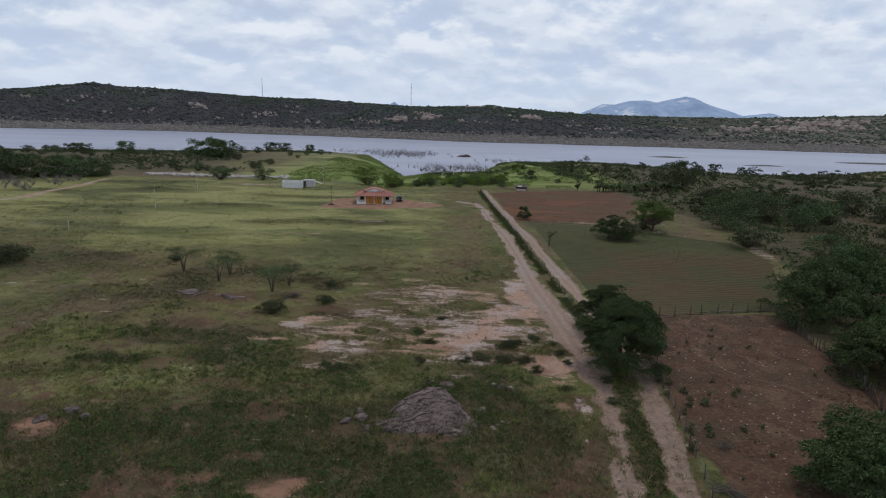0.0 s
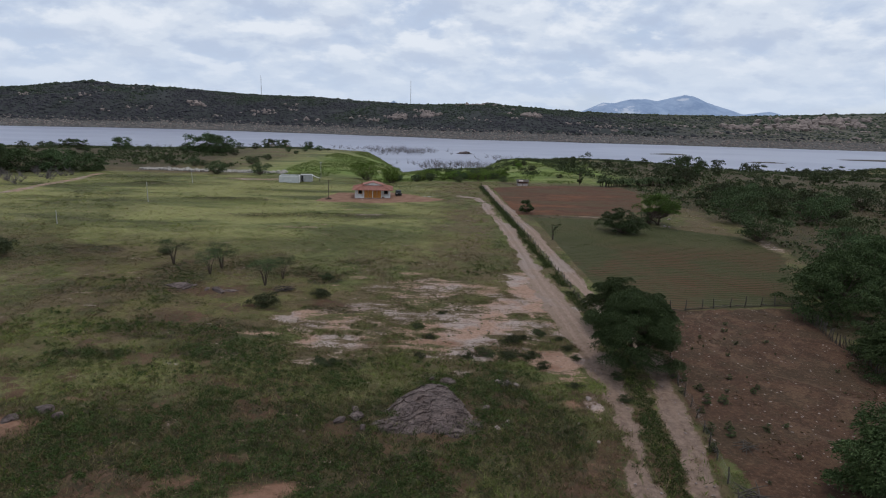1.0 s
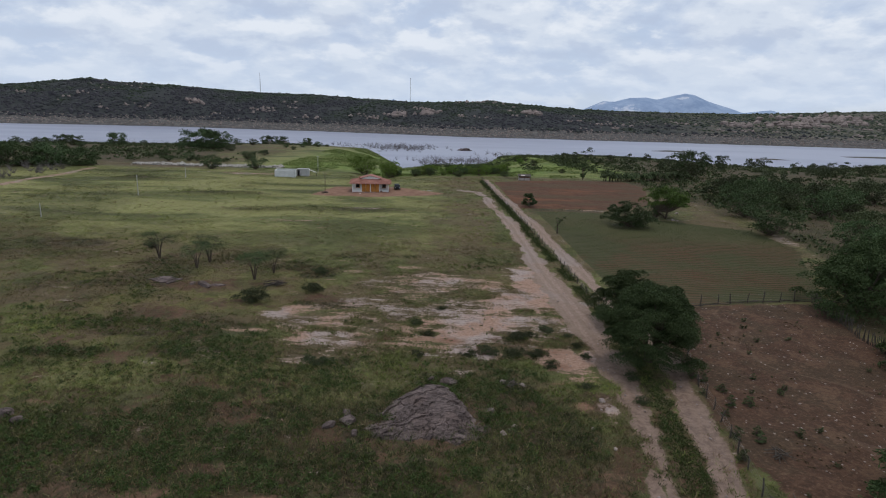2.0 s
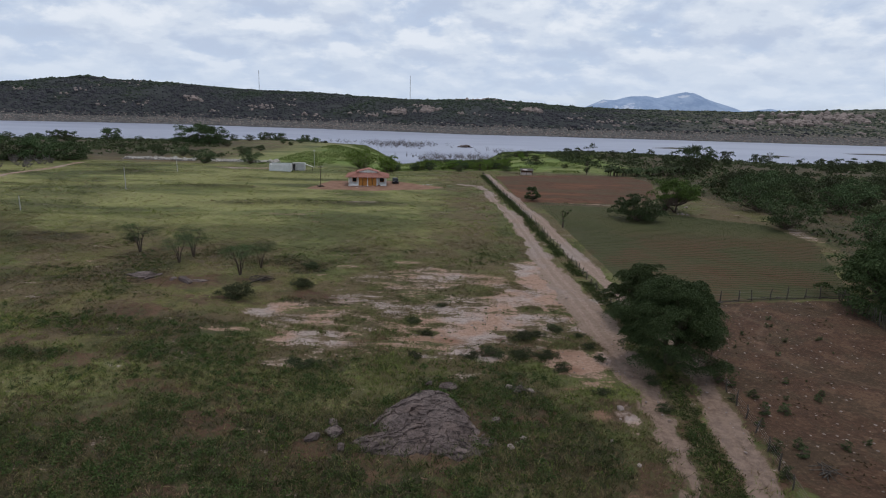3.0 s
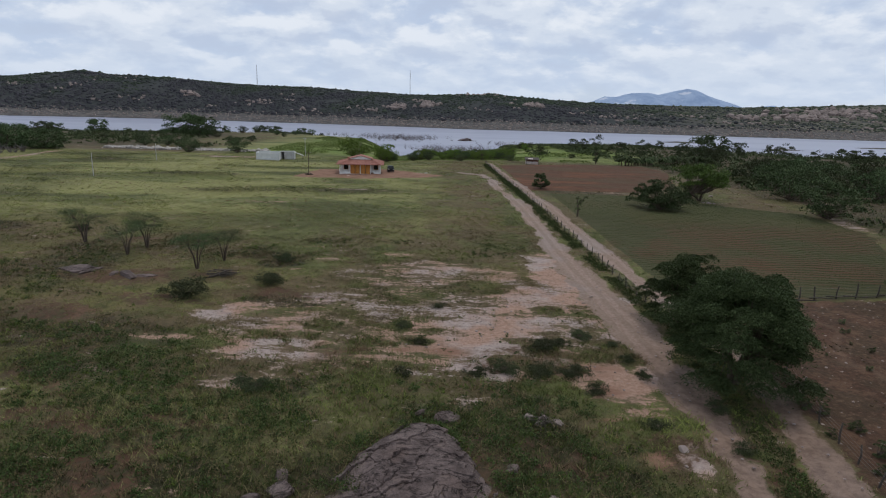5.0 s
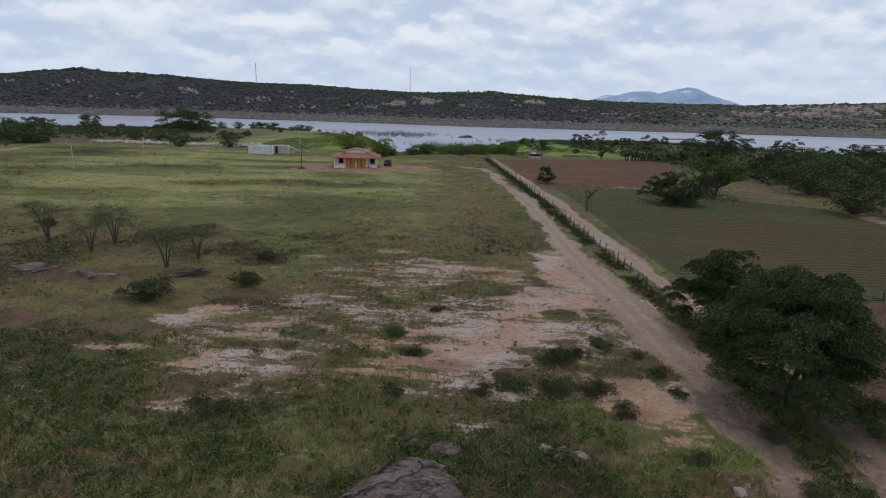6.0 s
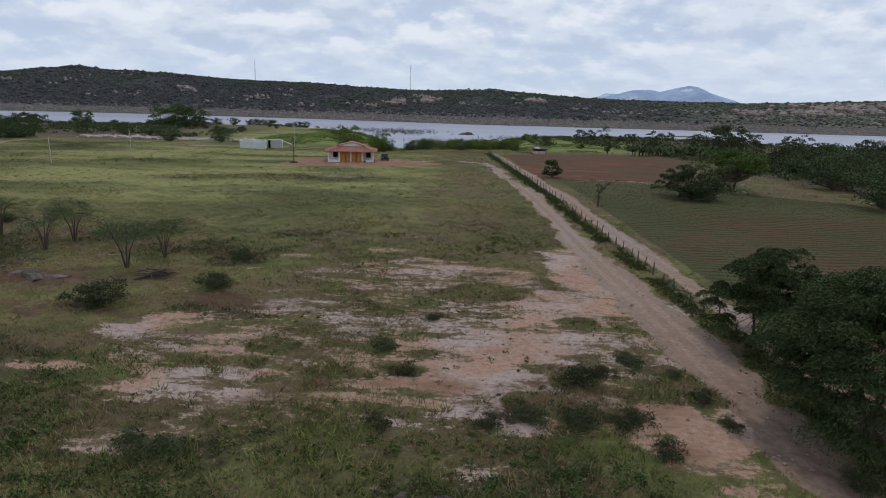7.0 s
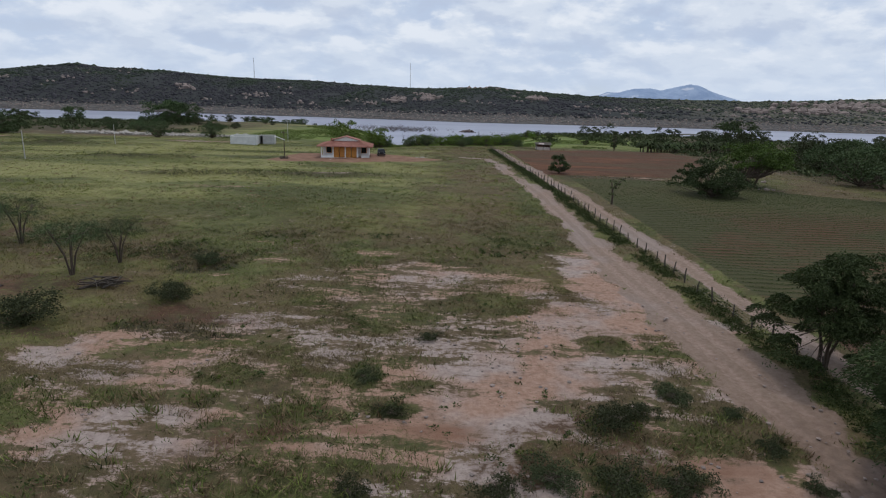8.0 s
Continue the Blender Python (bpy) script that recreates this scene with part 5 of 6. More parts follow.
def weeds(label, foliage, seed, count, low, high, box, push, near=1.5, over=False, leaf=0.125, per=16):
    """Broad-leaved weeds in drifts; over: on the bare ground instead of in the grass."""
    rng = np.random.RandomState(seed)
    x, y = rng.uniform(box[0], box[1], count), box[2] + (box[3] - box[2]) * rng.uniform(0, 1, count) ** near
    b, mk = bare(x, y)
    drift = fbm(x, y, 4.5, 5, 300 + seed) + 0.34 * mk["lush_shaded"] - 0.10 + 0.12 * rng.rand(count)
    ok = (mk["road"] < 0.25) & (mk["till"] + mk["crop"] < 0.1) if over else (b < 0.4) & (mk["clear"] < 0.2)
    keep = ok & (drift > push) & (np.abs(x) < 6 + 0.80 * (y + 4))
    x, y = x[keep], y[keep]
    k = len(x)
    r = rng.uniform(low, high, k) * (0.6 + 0.8 * fbm(x, y, 5, 2, 331))
    d = rng.normal(size=(k, per, 3))
    d /= np.linalg.norm(d, axis=2)[:, :, None]
    d[:, :, 2] = np.abs(d[:, :, 2]) * (0.5 if over else 1.1)
    q = d * (r[:, None] * rng.uniform(0.4, 1, (k, per)))[:, :, None]
    pos = (np.stack([x, y, ground_z(x, y)], 1)[:, None] + q).reshape(-1, 3)
    v, f = leaves(pos, leaf, leaf * 0.5, rng, 0.05, d.reshape(-1, 3))
    tagged(new("weeds", mesh_of("weeds", v, f, foliage)), label, "weeds", "", "stuff")


weeds("dark green broad-leaved weeds in drifts", M_WEED, 71, 17000, 0.15, 0.42, (-50, 24, 28, 95), 0.68, 1.5, False, 0.12, 22)
weeds("knee-high dark leafy weeds in clumps", M_WEED, 79, 9000, 0.25, 0.62, (-46, 22, 30, 74), 0.69, 1.5, False, 0.14, 40)
weeds("knee-high dark leafy weeds in clumps", M_LEAF, 80, 9000, 0.35, 0.8, (-96, -6, 120, 182), 0.74, 1.0)
weeds("fresh green young weeds in patches", M_LEAF2, 72, 7000, 0.12, 0.36, (-50, 20, 28, 95), 0.69)
weeds("dry brownish weeds among the grass", M_DRY, 73, 16000, 0.10, 0.34, (-50, 20, 28, 95), 0.66)
weeds("low creeping weeds on bare earth", M_WEED, 74, 800, 0.08, 0.32, (-26, 16, 52, 80), 0.74, 1.0, True)


def tussocks(label, count, box, seed, low, high, per, width, bald=0.42):
    """Single tussocks of grass, each of one tone, fresh, dark or withered."""
    rng = np.random.RandomState(seed)
    x, y = rng.uniform(box[0], box[1], count), rng.uniform(box[2], box[3], count)
    b, mk = bare(x, y)
    keep = (b + 0.5 * (rng.rand(count) - 0.5) < bald) & (fbm(x, y, 2.6, 4, 400 + seed) + 0.25 * rng.rand(count) > 0.52) & (np.abs(x) < 8 + 0.80 * (y + 6))
    x, y = x[keep], y[keep]
    k = len(x)
    h = rng.uniform(low, high, k) * (0.5 + 0.9 * fbm(x, y, 6, 3, 410))
    v, f = blades(x, y, h, rng, per, 0.16, width)
    mk = masks(x, y)
    # tussock tone follows the sun and cloud shade painted in the masks
    tone = np.clip(0.56 - 0.42 * mk["lush_shaded"] + 0.22 * mk["dry_sunlit"] + 1.3 * (fbm(x, y, 7, 3, 420) - 0.5) + rng.normal(size=k) * 0.16, 0, 1)
    wither = (rng.rand(k) < 0.10 + 0.35 * ss(fbm(x, y, 9, 3, 430), 0.5, 0.62)).astype(float)
    me = mesh_of("grass", v, f, M_TUSSOCK)
    for key, val in (("tone", tone), ("wither", wither)):
        at = me.attributes.new(key, "FLOAT", "POINT")
        at.data.foreach_set("value", np.repeat(val, per * 3).astype(np.float32))
    tagged(new("grass", me), label, "grass", "", "stuff")


tussocks("dark and fresh green grass tussocks on a rough slope", 15000, (-48, 22, 30, 66), 1, 0.16, 0.46, 14, 0.032)
tussocks("green grass tussocks in the pasture", 11000, (-80, 18, 62, 118), 2, 0.10, 0.28, 10, 0.042)
tussocks("olive grass tussocks in the far pasture", 3500, (-120, 18, 112, 205), 3, 0.14, 0.36, 9, 0.075)
tussocks("low tussocks over bare earth", 9000, (-24, 16, 52, 90), 4, 0.03, 0.12, 9, 0.035, 0.66)


def tufts_on_dirt():
    """Low dry tufts in bands over the bare clearing."""
    rng = np.random.RandomState(78)
    n = 90000
    x, y = rng.uniform(-27, 16, n), rng.uniform(50, 88, n)
    mk = masks(x, y)
    band = fbm(x * 0.45, y, 2.0, 5, 361) + 0.10 * rng.rand(n)
    keep = (mk["clear"] > 0.08) & (mk["road"] < 0.3) & (band - 0.36 * (mk["dirt"] - 0.28) > 0.555)
    x, y = x[keep], y[keep]
    v, f = blades(x, y, 0.03 + 0.13 * fbm(x, y, 3, 2, 362), rng, 8, 0.12, 0.024)
    me = mesh_of("grass", v, f, M_TUFT)
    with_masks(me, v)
    tagged(new("grass", me), "low dry tufts scattered over bare earth", "grass", "", "stuff")


tufts_on_dirt()


def verge():
    """Leafy dark growth along the fence between the two tracks."""
    rng = np.random.RandomState(82)
    n = 7000
    y = rng.uniform(34, 190, n)
    mid = np.interp(y, [30, 47, 55, 62, 71, 82, 109, 138, 170, 196], [15.9, 18.0, 19.0, 19.3, 19.2, 18.0, 16.0, 14.0, 12.2, 11.2])
    x = mid + rng.normal(size=n) * np.interp(y, [34, 60, 90], [0.75, 0.6, 0.5])
    mk = masks(x, y)
    keep = (mk["road"] < 0.45) & (fbm(x, y, 4, 3, 371) > 0.33)
    x, y = x[keep], y[keep]
    k, per = len(x), 16
    r = rng.uniform(0.10, 0.36, k)
    d = rng.normal(size=(k, per, 3))
    d /= np.linalg.norm(d, axis=2)[:, :, None]
    d[:, :, 2] = np.abs(d[:, :, 2])
    pos = (np.stack([x, y, ground_z(x, y)], 1)[:, None] + d * (r[:, None] * rng.uniform(0.4, 1, (k, per)))[:, :, None]).reshape(-1, 3)
    v, f = leaves(pos, 0.13, 0.05, rng, 0.05, d.reshape(-1, 3))
    tagged(new("weeds", mesh_of("weeds", v, f, M_WEED)), "dark leafy weeds along the fence between tracks", "weeds", "", "stuff")


verge()
weeds("thin weeds on reddish paddock earth", M_DRY, 76, 4200, 0.04, 0.17, (20, 46, 32, 78), 0.62, 1.0, True)


def reeds():
    """Tall bright grass towards the water."""
    rng = np.random.RandomState(77)
    n = 30000
    x, y = rng.uniform(-95, 75, n), rng.uniform(208, 460, n)
    d = shore_y(x) - y
    keep = (d > 1) & (fbm(x, y, 22, 3, 351) + 0.2 * ss(-d, -40, 0) > 0.46) & (x > -62) & (x < np.interp(y, [208, 260, 320], [44, 62, 75]))
    x, y = x[keep], y[keep]
    v, f = blades(x, y, 0.25 + 0.5 * fbm(x, y, 18, 2, 352), rng, 6, 0.5, 0.13)
    tagged(new("reeds", mesh_of("reeds", v, f, M_REED)), "bright green tall grass and reeds by the water", "reeds", "", "stuff")


reeds()


def seedlings():
    """Sown rows, a plant every half metre."""
    rng = np.random.RandomState(81)
    rows = np.arange(83, 142, 0.9)
    x, y = [v.ravel() for v in np.meshgrid(np.arange(20, 70, 0.14), rows)]
    x, y = x + rng.normal(size=len(x)) * 0.12, y + rng.normal(size=len(x)) * 0.03
    keep = (inside(SOWN, x, y) > 0.3) & (fbm(x, y, 11, 3, 345) + 0.5 * rng.rand(len(x)) > 0.55)
    x, y = x[keep], y[keep]
    k, per = len(x), 4
    d = rng.normal(size=(k, per, 3))
    d /= np.linalg.norm(d, axis=2)[:, :, None]
    d[:, :, 2] = np.abs(d[:, :, 2])
    pos = (np.stack([x, y, ground_z(x, y) + 0.03], 1)[:, None] + d * np.array([0.10, 0.05, 0.05])).reshape(-1, 3)
    v, f = leaves(pos, 0.11, 0.05, rng, 0.0, d.reshape(-1, 3))
    tagged(new("seedlings", mesh_of("seedlings", v, f, M_CROP)), "rows of low green seedlings in brown soil", "crop", "", "stuff")


seedlings()
sprig = tree("weed", "small dark weed on bare paddock earth", "weed", (30, 55), 0.55, 0.42, 0.0, 12, 40, 0.095, M_LOW, 25, 0.8, 2, "weeds in the paddock")
for i in range(70):
    x, y = RNG.uniform(20, 46), RNG.uniform(34, 75)
    if float(inside(PADDOCK, np.array([x]), np.array([y]))[0]) > 0.6:
        again(sprig, x, y, RNG.uniform(0.4, 1.1) * (1.1 if x < 26 else 0.75), RNG.uniform(0, 360))


bushy = tree("shrub", "low dusty green bush at the paddock fence", "shrub", (23.2, 57.6), 0.8, 0.55, 0.0, 16, 80, 0.085, M_LOW, 29, 0.7, 4, "bushes at the paddock fence")
for x, y, s in ((24.0, 57.0, 1.6), (24.4, 52.6, 2.0), (26.2, 52.8, 1.9), (22.9, 54.4, 1.3), (24.9, 55.0, 1.5), (22.6, 47.6, 2.1), (24.0, 47.0, 1.7), (29.0, 58.0, 1.2), (27.6, 48.0, 1.5), (23.2, 50.9, 1.4), (21.6, 44.4, 2.0), (30.9, 56.0, 1.1)):
    again(bushy, x, y, s * 0.52, x * 71)


# ---- built things ----
def box(x0, x1, y0, y1, z0, z1):
    v = np.array([(x, y, z) for z in (z0, z1) for y in (y0, y1) for x in (x0, x1)], float)
    f = np.array([(0, 2, 3, 1), (4, 5, 7, 6), (0, 1, 5, 4), (2, 6, 7, 3), (0, 4, 6, 2), (1, 3, 7, 5)])
    return v, f


def boxes(name, mat, parent, *dims, label=""):
    v, f = joined([box(*d) for d in dims])
    return part(name, mesh_of(name, v, f, mat), parent, label)


def slab(name, mat, parent, corners, thick, label=""):
    """A flat four-cornered plate of some thickness."""
    c = np.array(corners, float)
    low = c - np.array([0, 0, thick])
    v = np.concatenate([low, c])
    f = np.array([(3, 2, 1, 0), (4, 5, 6, 7), (0, 1, 5, 4), (1, 2, 6, 5), (2, 3, 7, 6), (3, 0, 4, 7)])
    return part(name, mesh_of(name, v, f, mat), parent, label)


def house():
    h = thing("house", "white country house with a clay tile roof and wooden doors", "house", -19.2, 158.4, 2.05, 6, "", 0.96)
    boxes("plinth", M_PAVE, h, (-4.95, 4.95, -0.35, 8.6, -0.6, 0.12))
    boxes("wall", M_WALL, h, (-4.6, -2.5, 2.6, 2.75, 0.12, 2.45))
    boxes("wall", M_WALL, h, (2.5, 4.6, 2.6, 2.75, 0.12, 2.45))
    boxes("wall", M_WALL, h, (-4.75, -4.6, 2.75, 8.3, 0.12, 2.45))
    boxes("wall", M_WALL, h, (4.6, 4.75, 2.75, 8.3, 0.12, 2.45))
    boxes("wall", M_WALL, h, (-4.6, 4.6, 8.15, 8.3, 0.12, 2.45))
    boxes("wall", M_WALL, h, (-2.5, -2.35, 0.1, 2.75, 0.12, 2.35))
    boxes("wall", M_WALL, h, (2.35, 2.5, 0.1, 2.75, 0.12, 2.35))
    # added dark panels, framed, stand for the shade in the open porch bays
    for x in (-3.95, 3.2):
        w = boxes("window", M_GLASS, h, (x, x + 0.95, 2.56, 2.6, 0.95, 2.05), label="dark panel standing for the shaded open porch bay")
        boxes("frame", M_DOOR, w, (x - 0.08, x, 2.54, 2.6, 0.87, 2.13), (x + 0.95, x + 1.03, 2.54, 2.6, 0.87, 2.13), (x, x + 0.95, 2.54, 2.6, 2.05, 2.13), (x, x + 0.95, 2.54, 2.6, 0.87, 0.95))
    boxes("parapet", M_WALL, h, (-4.75, -2.55, 0.02, 0.14, 0.12, 0.62))
    boxes("parapet", M_WALL, h, (3.2, 4.75, 0.02, 0.14, 0.12, 0.62))
    for x in (-4.75, -2.42, 0.0, 2.42, 4.75):
        boxes("column", M_WALL, h, (x - 0.1, x + 0.1, -0.12, 0.08, 0.12, 2.4))
    for x in (-2.3, -1.15, 0.12, 1.27):
        d = boxes("door", M_DOOR, h, (x, x + 1.02, 0.12, 0.17, 0.14, 2.2), label="varnished plank door leaf")
        for k in range(5):
            boxes("plank", M_DOOR, d, (x + 0.02 + 0.2 * k, x + 0.2 + 0.2 * k, 0.09, 0.12, 0.18, 2.16))
    boxes("lintel", M_DOOR, h, (-2.35, 2.35, 0.1, 0.2, 2.2, 2.42))
    # hipped skirt roof round a raised middle
    a, b, z0, z1 = (-5.6, 5.6, -0.9, 9.1), (-2.5, 2.5, 2.2, 6.4), 2.42, 3.32
    lo = [(a[0], a[2], z0), (a[1], a[2], z0), (a[1], a[3], z0), (a[0], a[3], z0)]
    hi = [(b[0], b[2], z1), (b[1], b[2], z1), (b[1], b[3], z1), (b[0], b[3], z1)]
    for k in range(4):
        j = (k + 1) % 4
        r = slab("roof", M_TILE, h, [lo[k], lo[j], hi[j], hi[k]], 0.12)
        n = 26 if k % 2 == 0 else 22
        ribs = []
        for i in range(1, n):
            f = i / n
            p = [lo[k][c] * (1 - f) + lo[j][c] * f for c in range(3)]
            q = [hi[k][c] * (1 - f) + hi[j][c] * f for c in range(3)]
            ribs.append(tube([(p[0], p[1], p[2] + 0.02), (q[0], q[1], q[2] + 0.02)], [0.07, 0.05], 5))
        v, f = joined(ribs)
        part("tile_row", mesh_of("tile_row", v, f, M_TILE, True), r)
    gable = np.array([(-2.45, 2.25, 3.28), (2.45, 2.25, 3.28), (2.45, 2.25, 3.55), (0, 2.25, 4.15), (-2.45, 2.25, 3.55)])
    back = gable + np.array([0, 4.1, 0])
    bm = bmesh.new()
    fv = [bm.verts.new(p) for p in gable]
    bv = [bm.verts.new(p) for p in back]
    bm.faces.new(fv)
    bm.faces.new(bv[::-1])
    for k in range(5):
        j = (k + 1) % 5
        bm.faces.new((fv[k], bv[k], bv[j], fv[j]))
    me = bpy.data.meshes.new("gable")
    bm.to_mesh(me)
    bm.free()
    me.materials.append(M_WALL)
    part("gable", me, h, "white raised gable wall")
    slab("roof", M_TILE, h, [(-2.95, 2.0, 3.5), (0, 2.0, 4.28), (0, 6.6, 4.28), (-2.95, 6.6, 3.5)], 0.1)
    slab("roof", M_TILE, h, [(0, 2.0, 4.28), (2.95, 2.0, 3.5), (2.95, 6.6, 3.5), (0, 6.6, 4.28)], 0.1)
    boxes("chimney", M_BRICK, h, (-3.2, -2.8, 4.0, 4.4, 3.0, 3.75))
    tagged(new("paving", mesh_of("paving", *box(-21.5, -14.5, 154.3, 156.9, 1.75, 2.07), M_PAVE)), "pale trodden paving before a house", "paving", "", "structure")


house()


def car():
    c = thing("car", "dark parked pickup beside the house", "car", -12.9, 164.8, None, 10, "", 0.86)
    side = [(-2.2, 0.45), (-2.25, 0.95), (-1.3, 1.05), (-0.7, 1.6), (0.7, 1.62), (1.0, 1.05), (2.15, 1.0), (2.2, 0.45)]
    bm = bmesh.new()
    l = [bm.verts.new((-0.85 * (0.86 if z > 1.2 else 1), y, z)) for y, z in side]
    r = [bm.verts.new((0.85 * (0.86 if z > 1.2 else 1), y, z)) for y, z in side]
    bm.faces.new(l)
    bm.faces.new(r[::-1])
    for k in range(len(side)):
        j = (k + 1) % len(side)
        bm.faces.new((l[k], r[k], r[j], l[j]))
    bmesh.ops.bevel(bm, geom=bm.edges[:], offset=0.06, segments=2, affect="EDGES")
    me = bpy.data.meshes.new("body")
    bm.to_mesh(me)
    bm.free()
    me.materials.append(M_CAR)
    part("body", me, c)
    slab("windscreen", M_GLASS, c, [(-0.66, -1.26, 1.09), (0.66, -1.26, 1.09), (0.62, -0.76, 1.57), (-0.62, -0.76, 1.57)], 0.03)
    for x in (-0.6, 0.6):
        boxes("headlight", M_STEEL, c, (x - 0.16, x + 0.16, -2.28, -2.2, 0.72, 0.86))
    boxes("bumper", M_RUBBER, c, (-0.85, 0.85, -2.34, -2.18, 0.4, 0.6))
    for x in (-0.78, 0.78):
        for y in (-1.45, 1.4):
            w = tube([(x - 0.1, y, 0.33), (x + 0.1, y, 0.33)], [0.33, 0.33], 14)
            wheel = part("wheel", mesh_of("wheel", *w, M_RUBBER, True), c)
            part("rim", mesh_of("rim", *tube([(x - 0.11, y, 0.33), (x + 0.115, y, 0.33)], [0.18, 0.18], 12), M_STEEL, True), wheel)


car()


def pole(x, y, height, mat, label, arm=0.0):
    p = thing("utility_pole", label, "pole", x, y)
    part("shaft", mesh_of("shaft", *tube([(0, 0, -0.4), (0, 0, height)], [0.085, 0.055], 8), mat, True), p)
    if arm:
        boxes("crossarm", mat, p, (-arm, arm, -0.06, 0.06, height - 0.45, height - 0.33))
        for k in (-0.9, 0.9):
            part("insulator", mesh_of("insulator", *tube([(k * arm, 0, height - 0.33), (k * arm, 0, height - 0.15)], [0.05, 0.03], 6), M_STEEL, True), p)
    return p


pole(-30.3, 155.6, 5.2, M_BARK, "dark wooden utility pole at the yard edge", 0.5)
pole(-42.3, 203.0, 5.6, M_CONC, "slim grey concrete pole behind the pasture", 0.4)
pole(-71.5, 143.5, 4.7, M_CONC, "slim grey concrete pole in the pasture")
pole(-76.5, 180.5, 4.4, M_CONC, "slim grey concrete pole in the pasture")
pole(-75, 115, 2.6, M_CONC, "slim grey concrete pole in the pasture")


def mast(x, y, height):
    m = thing("radio_mast", "thin lattice radio mast on the far ridge", "mast", x, y)
    for a in (0, 2.09, 4.19):
        part("leg", mesh_of("leg", *tube([(0.7 * math.cos(a), 0.7 * math.sin(a), -2), (0.25 * math.cos(a), 0.25 * math.sin(a), height)], [0.22, 0.12], 4), M_STEEL), m)
    for k in range(12):
        part("brace", mesh_of("brace", *tube([(0.6, 0, height * k / 12), (-0.35, 0.5, height * (k + 0.5) / 12), (-0.35, -0.5, height * (k + 1) / 12)], [0.1, 0.1, 0.1], 4), M_STEEL), m)


mast(-68, 1095, 42)
mast(-326, 1060, 34)


def sheds():
    s = thing("roofless_shed", "unfinished pale block shed without a roof", "shed", -52.3, 187.6, None, 8)
    boxes("wall", M_BLOCK, s, (0, 6.2, 0, 0.18, -0.3, 1.75))
    boxes("wall", M_BLOCK, s, (0, 0.18, 0.18, 4, -0.3, 2.0))
    boxes("wall", M_BLOCK, s, (6.02, 6.2, 0.18, 4, -0.3, 2.0))
    boxes("wall", M_BLOCK, s, (0.18, 6.02, 3.82, 4, -0.3, 2.1))
    boxes("beam", M_WALL, s, (0.3, 5.9, -0.1, 0.05, 1.75, 1.9), label="white beam end")
    boxes("pier", M_BLOCK, s, (2.6, 3.5, -0.25, -0.02, -0.3, 0.5))
    boxes("pier", M_BLOCK, s, (3.4, 4.6, 0.3, 0.8, 1.9, 2.25))
    t = thing("block_hut", "small grey block hut with a lean-to board", "hut", -46.6, 192.0, None, 8)
    boxes("wall", M_CONC, t, (0.9, 3.7, 0, 0.18, -0.3, 2.25))
    boxes("wall", M_CONC, t, (0.0, 0.18, 0.18, 3.2, -0.3, 2.1))
    boxes("wall", M_CONC, t, (3.52, 3.7, 0.18, 3.2, -0.3, 2.1))
    boxes("wall", M_CONC, t, (0.18, 3.52, 3.02, 3.2, -0.3, 2.1))
    slab("roof", M_CONC, t, [(-0.1, 0.2, 2.12), (3.5, 0.2, 2.22), (3.5, 3.3, 2.18), (-0.1, 3.3, 2.12)], 0.08)
    slab("board", M_WALL, t, [(3.75, 0, 2.1), (6.2, 0, 1.2), (6.2, 0.5, 1.2), (3.75, 0.5, 2.1)], 0.12, "pale leaning board")
    boxes("prop", M_POST, t, (5.95, 6.1, 0.1, 0.25, -0.3, 1.15))
    u = thing("field_hut", "tiny weathered field hut with a patched roof", "hut", 23.6, 197, None, -4)
    boxes("wall", M_PAVE, u, (0, 3.6, 0, 0.15, -0.3, 0.8))
    boxes("wall", M_PAVE, u, (0, 0.15, 0.15, 2.4, -0.3, 1.4))
    boxes("wall", M_BRICK, u, (3.45, 3.6, 0.15, 2.4, -0.3, 1.4))
    boxes("wall", M_BRICK, u, (0.15, 3.45, 2.25, 2.4, -0.3, 1.5))
    slab("roof", M_POST, u, [(-0.3, -0.3, 1.45), (3.9, -0.3, 1.35), (3.9, 2.7, 1.85), (-0.3, 2.7, 1.85)], 0.08)
    slab("roof_sheet", M_PAVE, u, [(0.6, -0.1, 1.49), (2.0, -0.1, 1.46), (2.0, 1.2, 1.66), (0.6, 1.2, 1.68)], 0.03, "pale patch sheet")
    for px in (0.02, 1.7, 3.48):
        boxes("post", M_POST, u, (px, px + 0.1, -0.2, -0.1, -0.3, 1.36))


sheds()


# ---- fences ----
def along(line, step, rng, wander=0.12):
    out = []
    for (ax, ay), (bx, by) in zip(line, line[1:]):
        n = max(1, round(math.hypot(bx - ax, by - ay) / step))
        for i in range(n):
            f = (i + rng.uniform(-wander, wander)) / n
            out.append((ax + (bx - ax) * f, ay + (by - ay) * f))
    return out


def post_meshes(height, radius, rng):
    made = []
    for k in range(5):
        h = height * rng.uniform(0.8, 1.2)
        b = rng.normal(size=2) * 0.05
        made.append((mesh_of("post", *tube([(0, 0, -0.35), (b[0], b[1], h * 0.5), (b[0] * 0.3, b[1] * 0.3, h)], [radius, radius * 0.9, radius * 0.75], 6), M_POST, True), h))
    return made


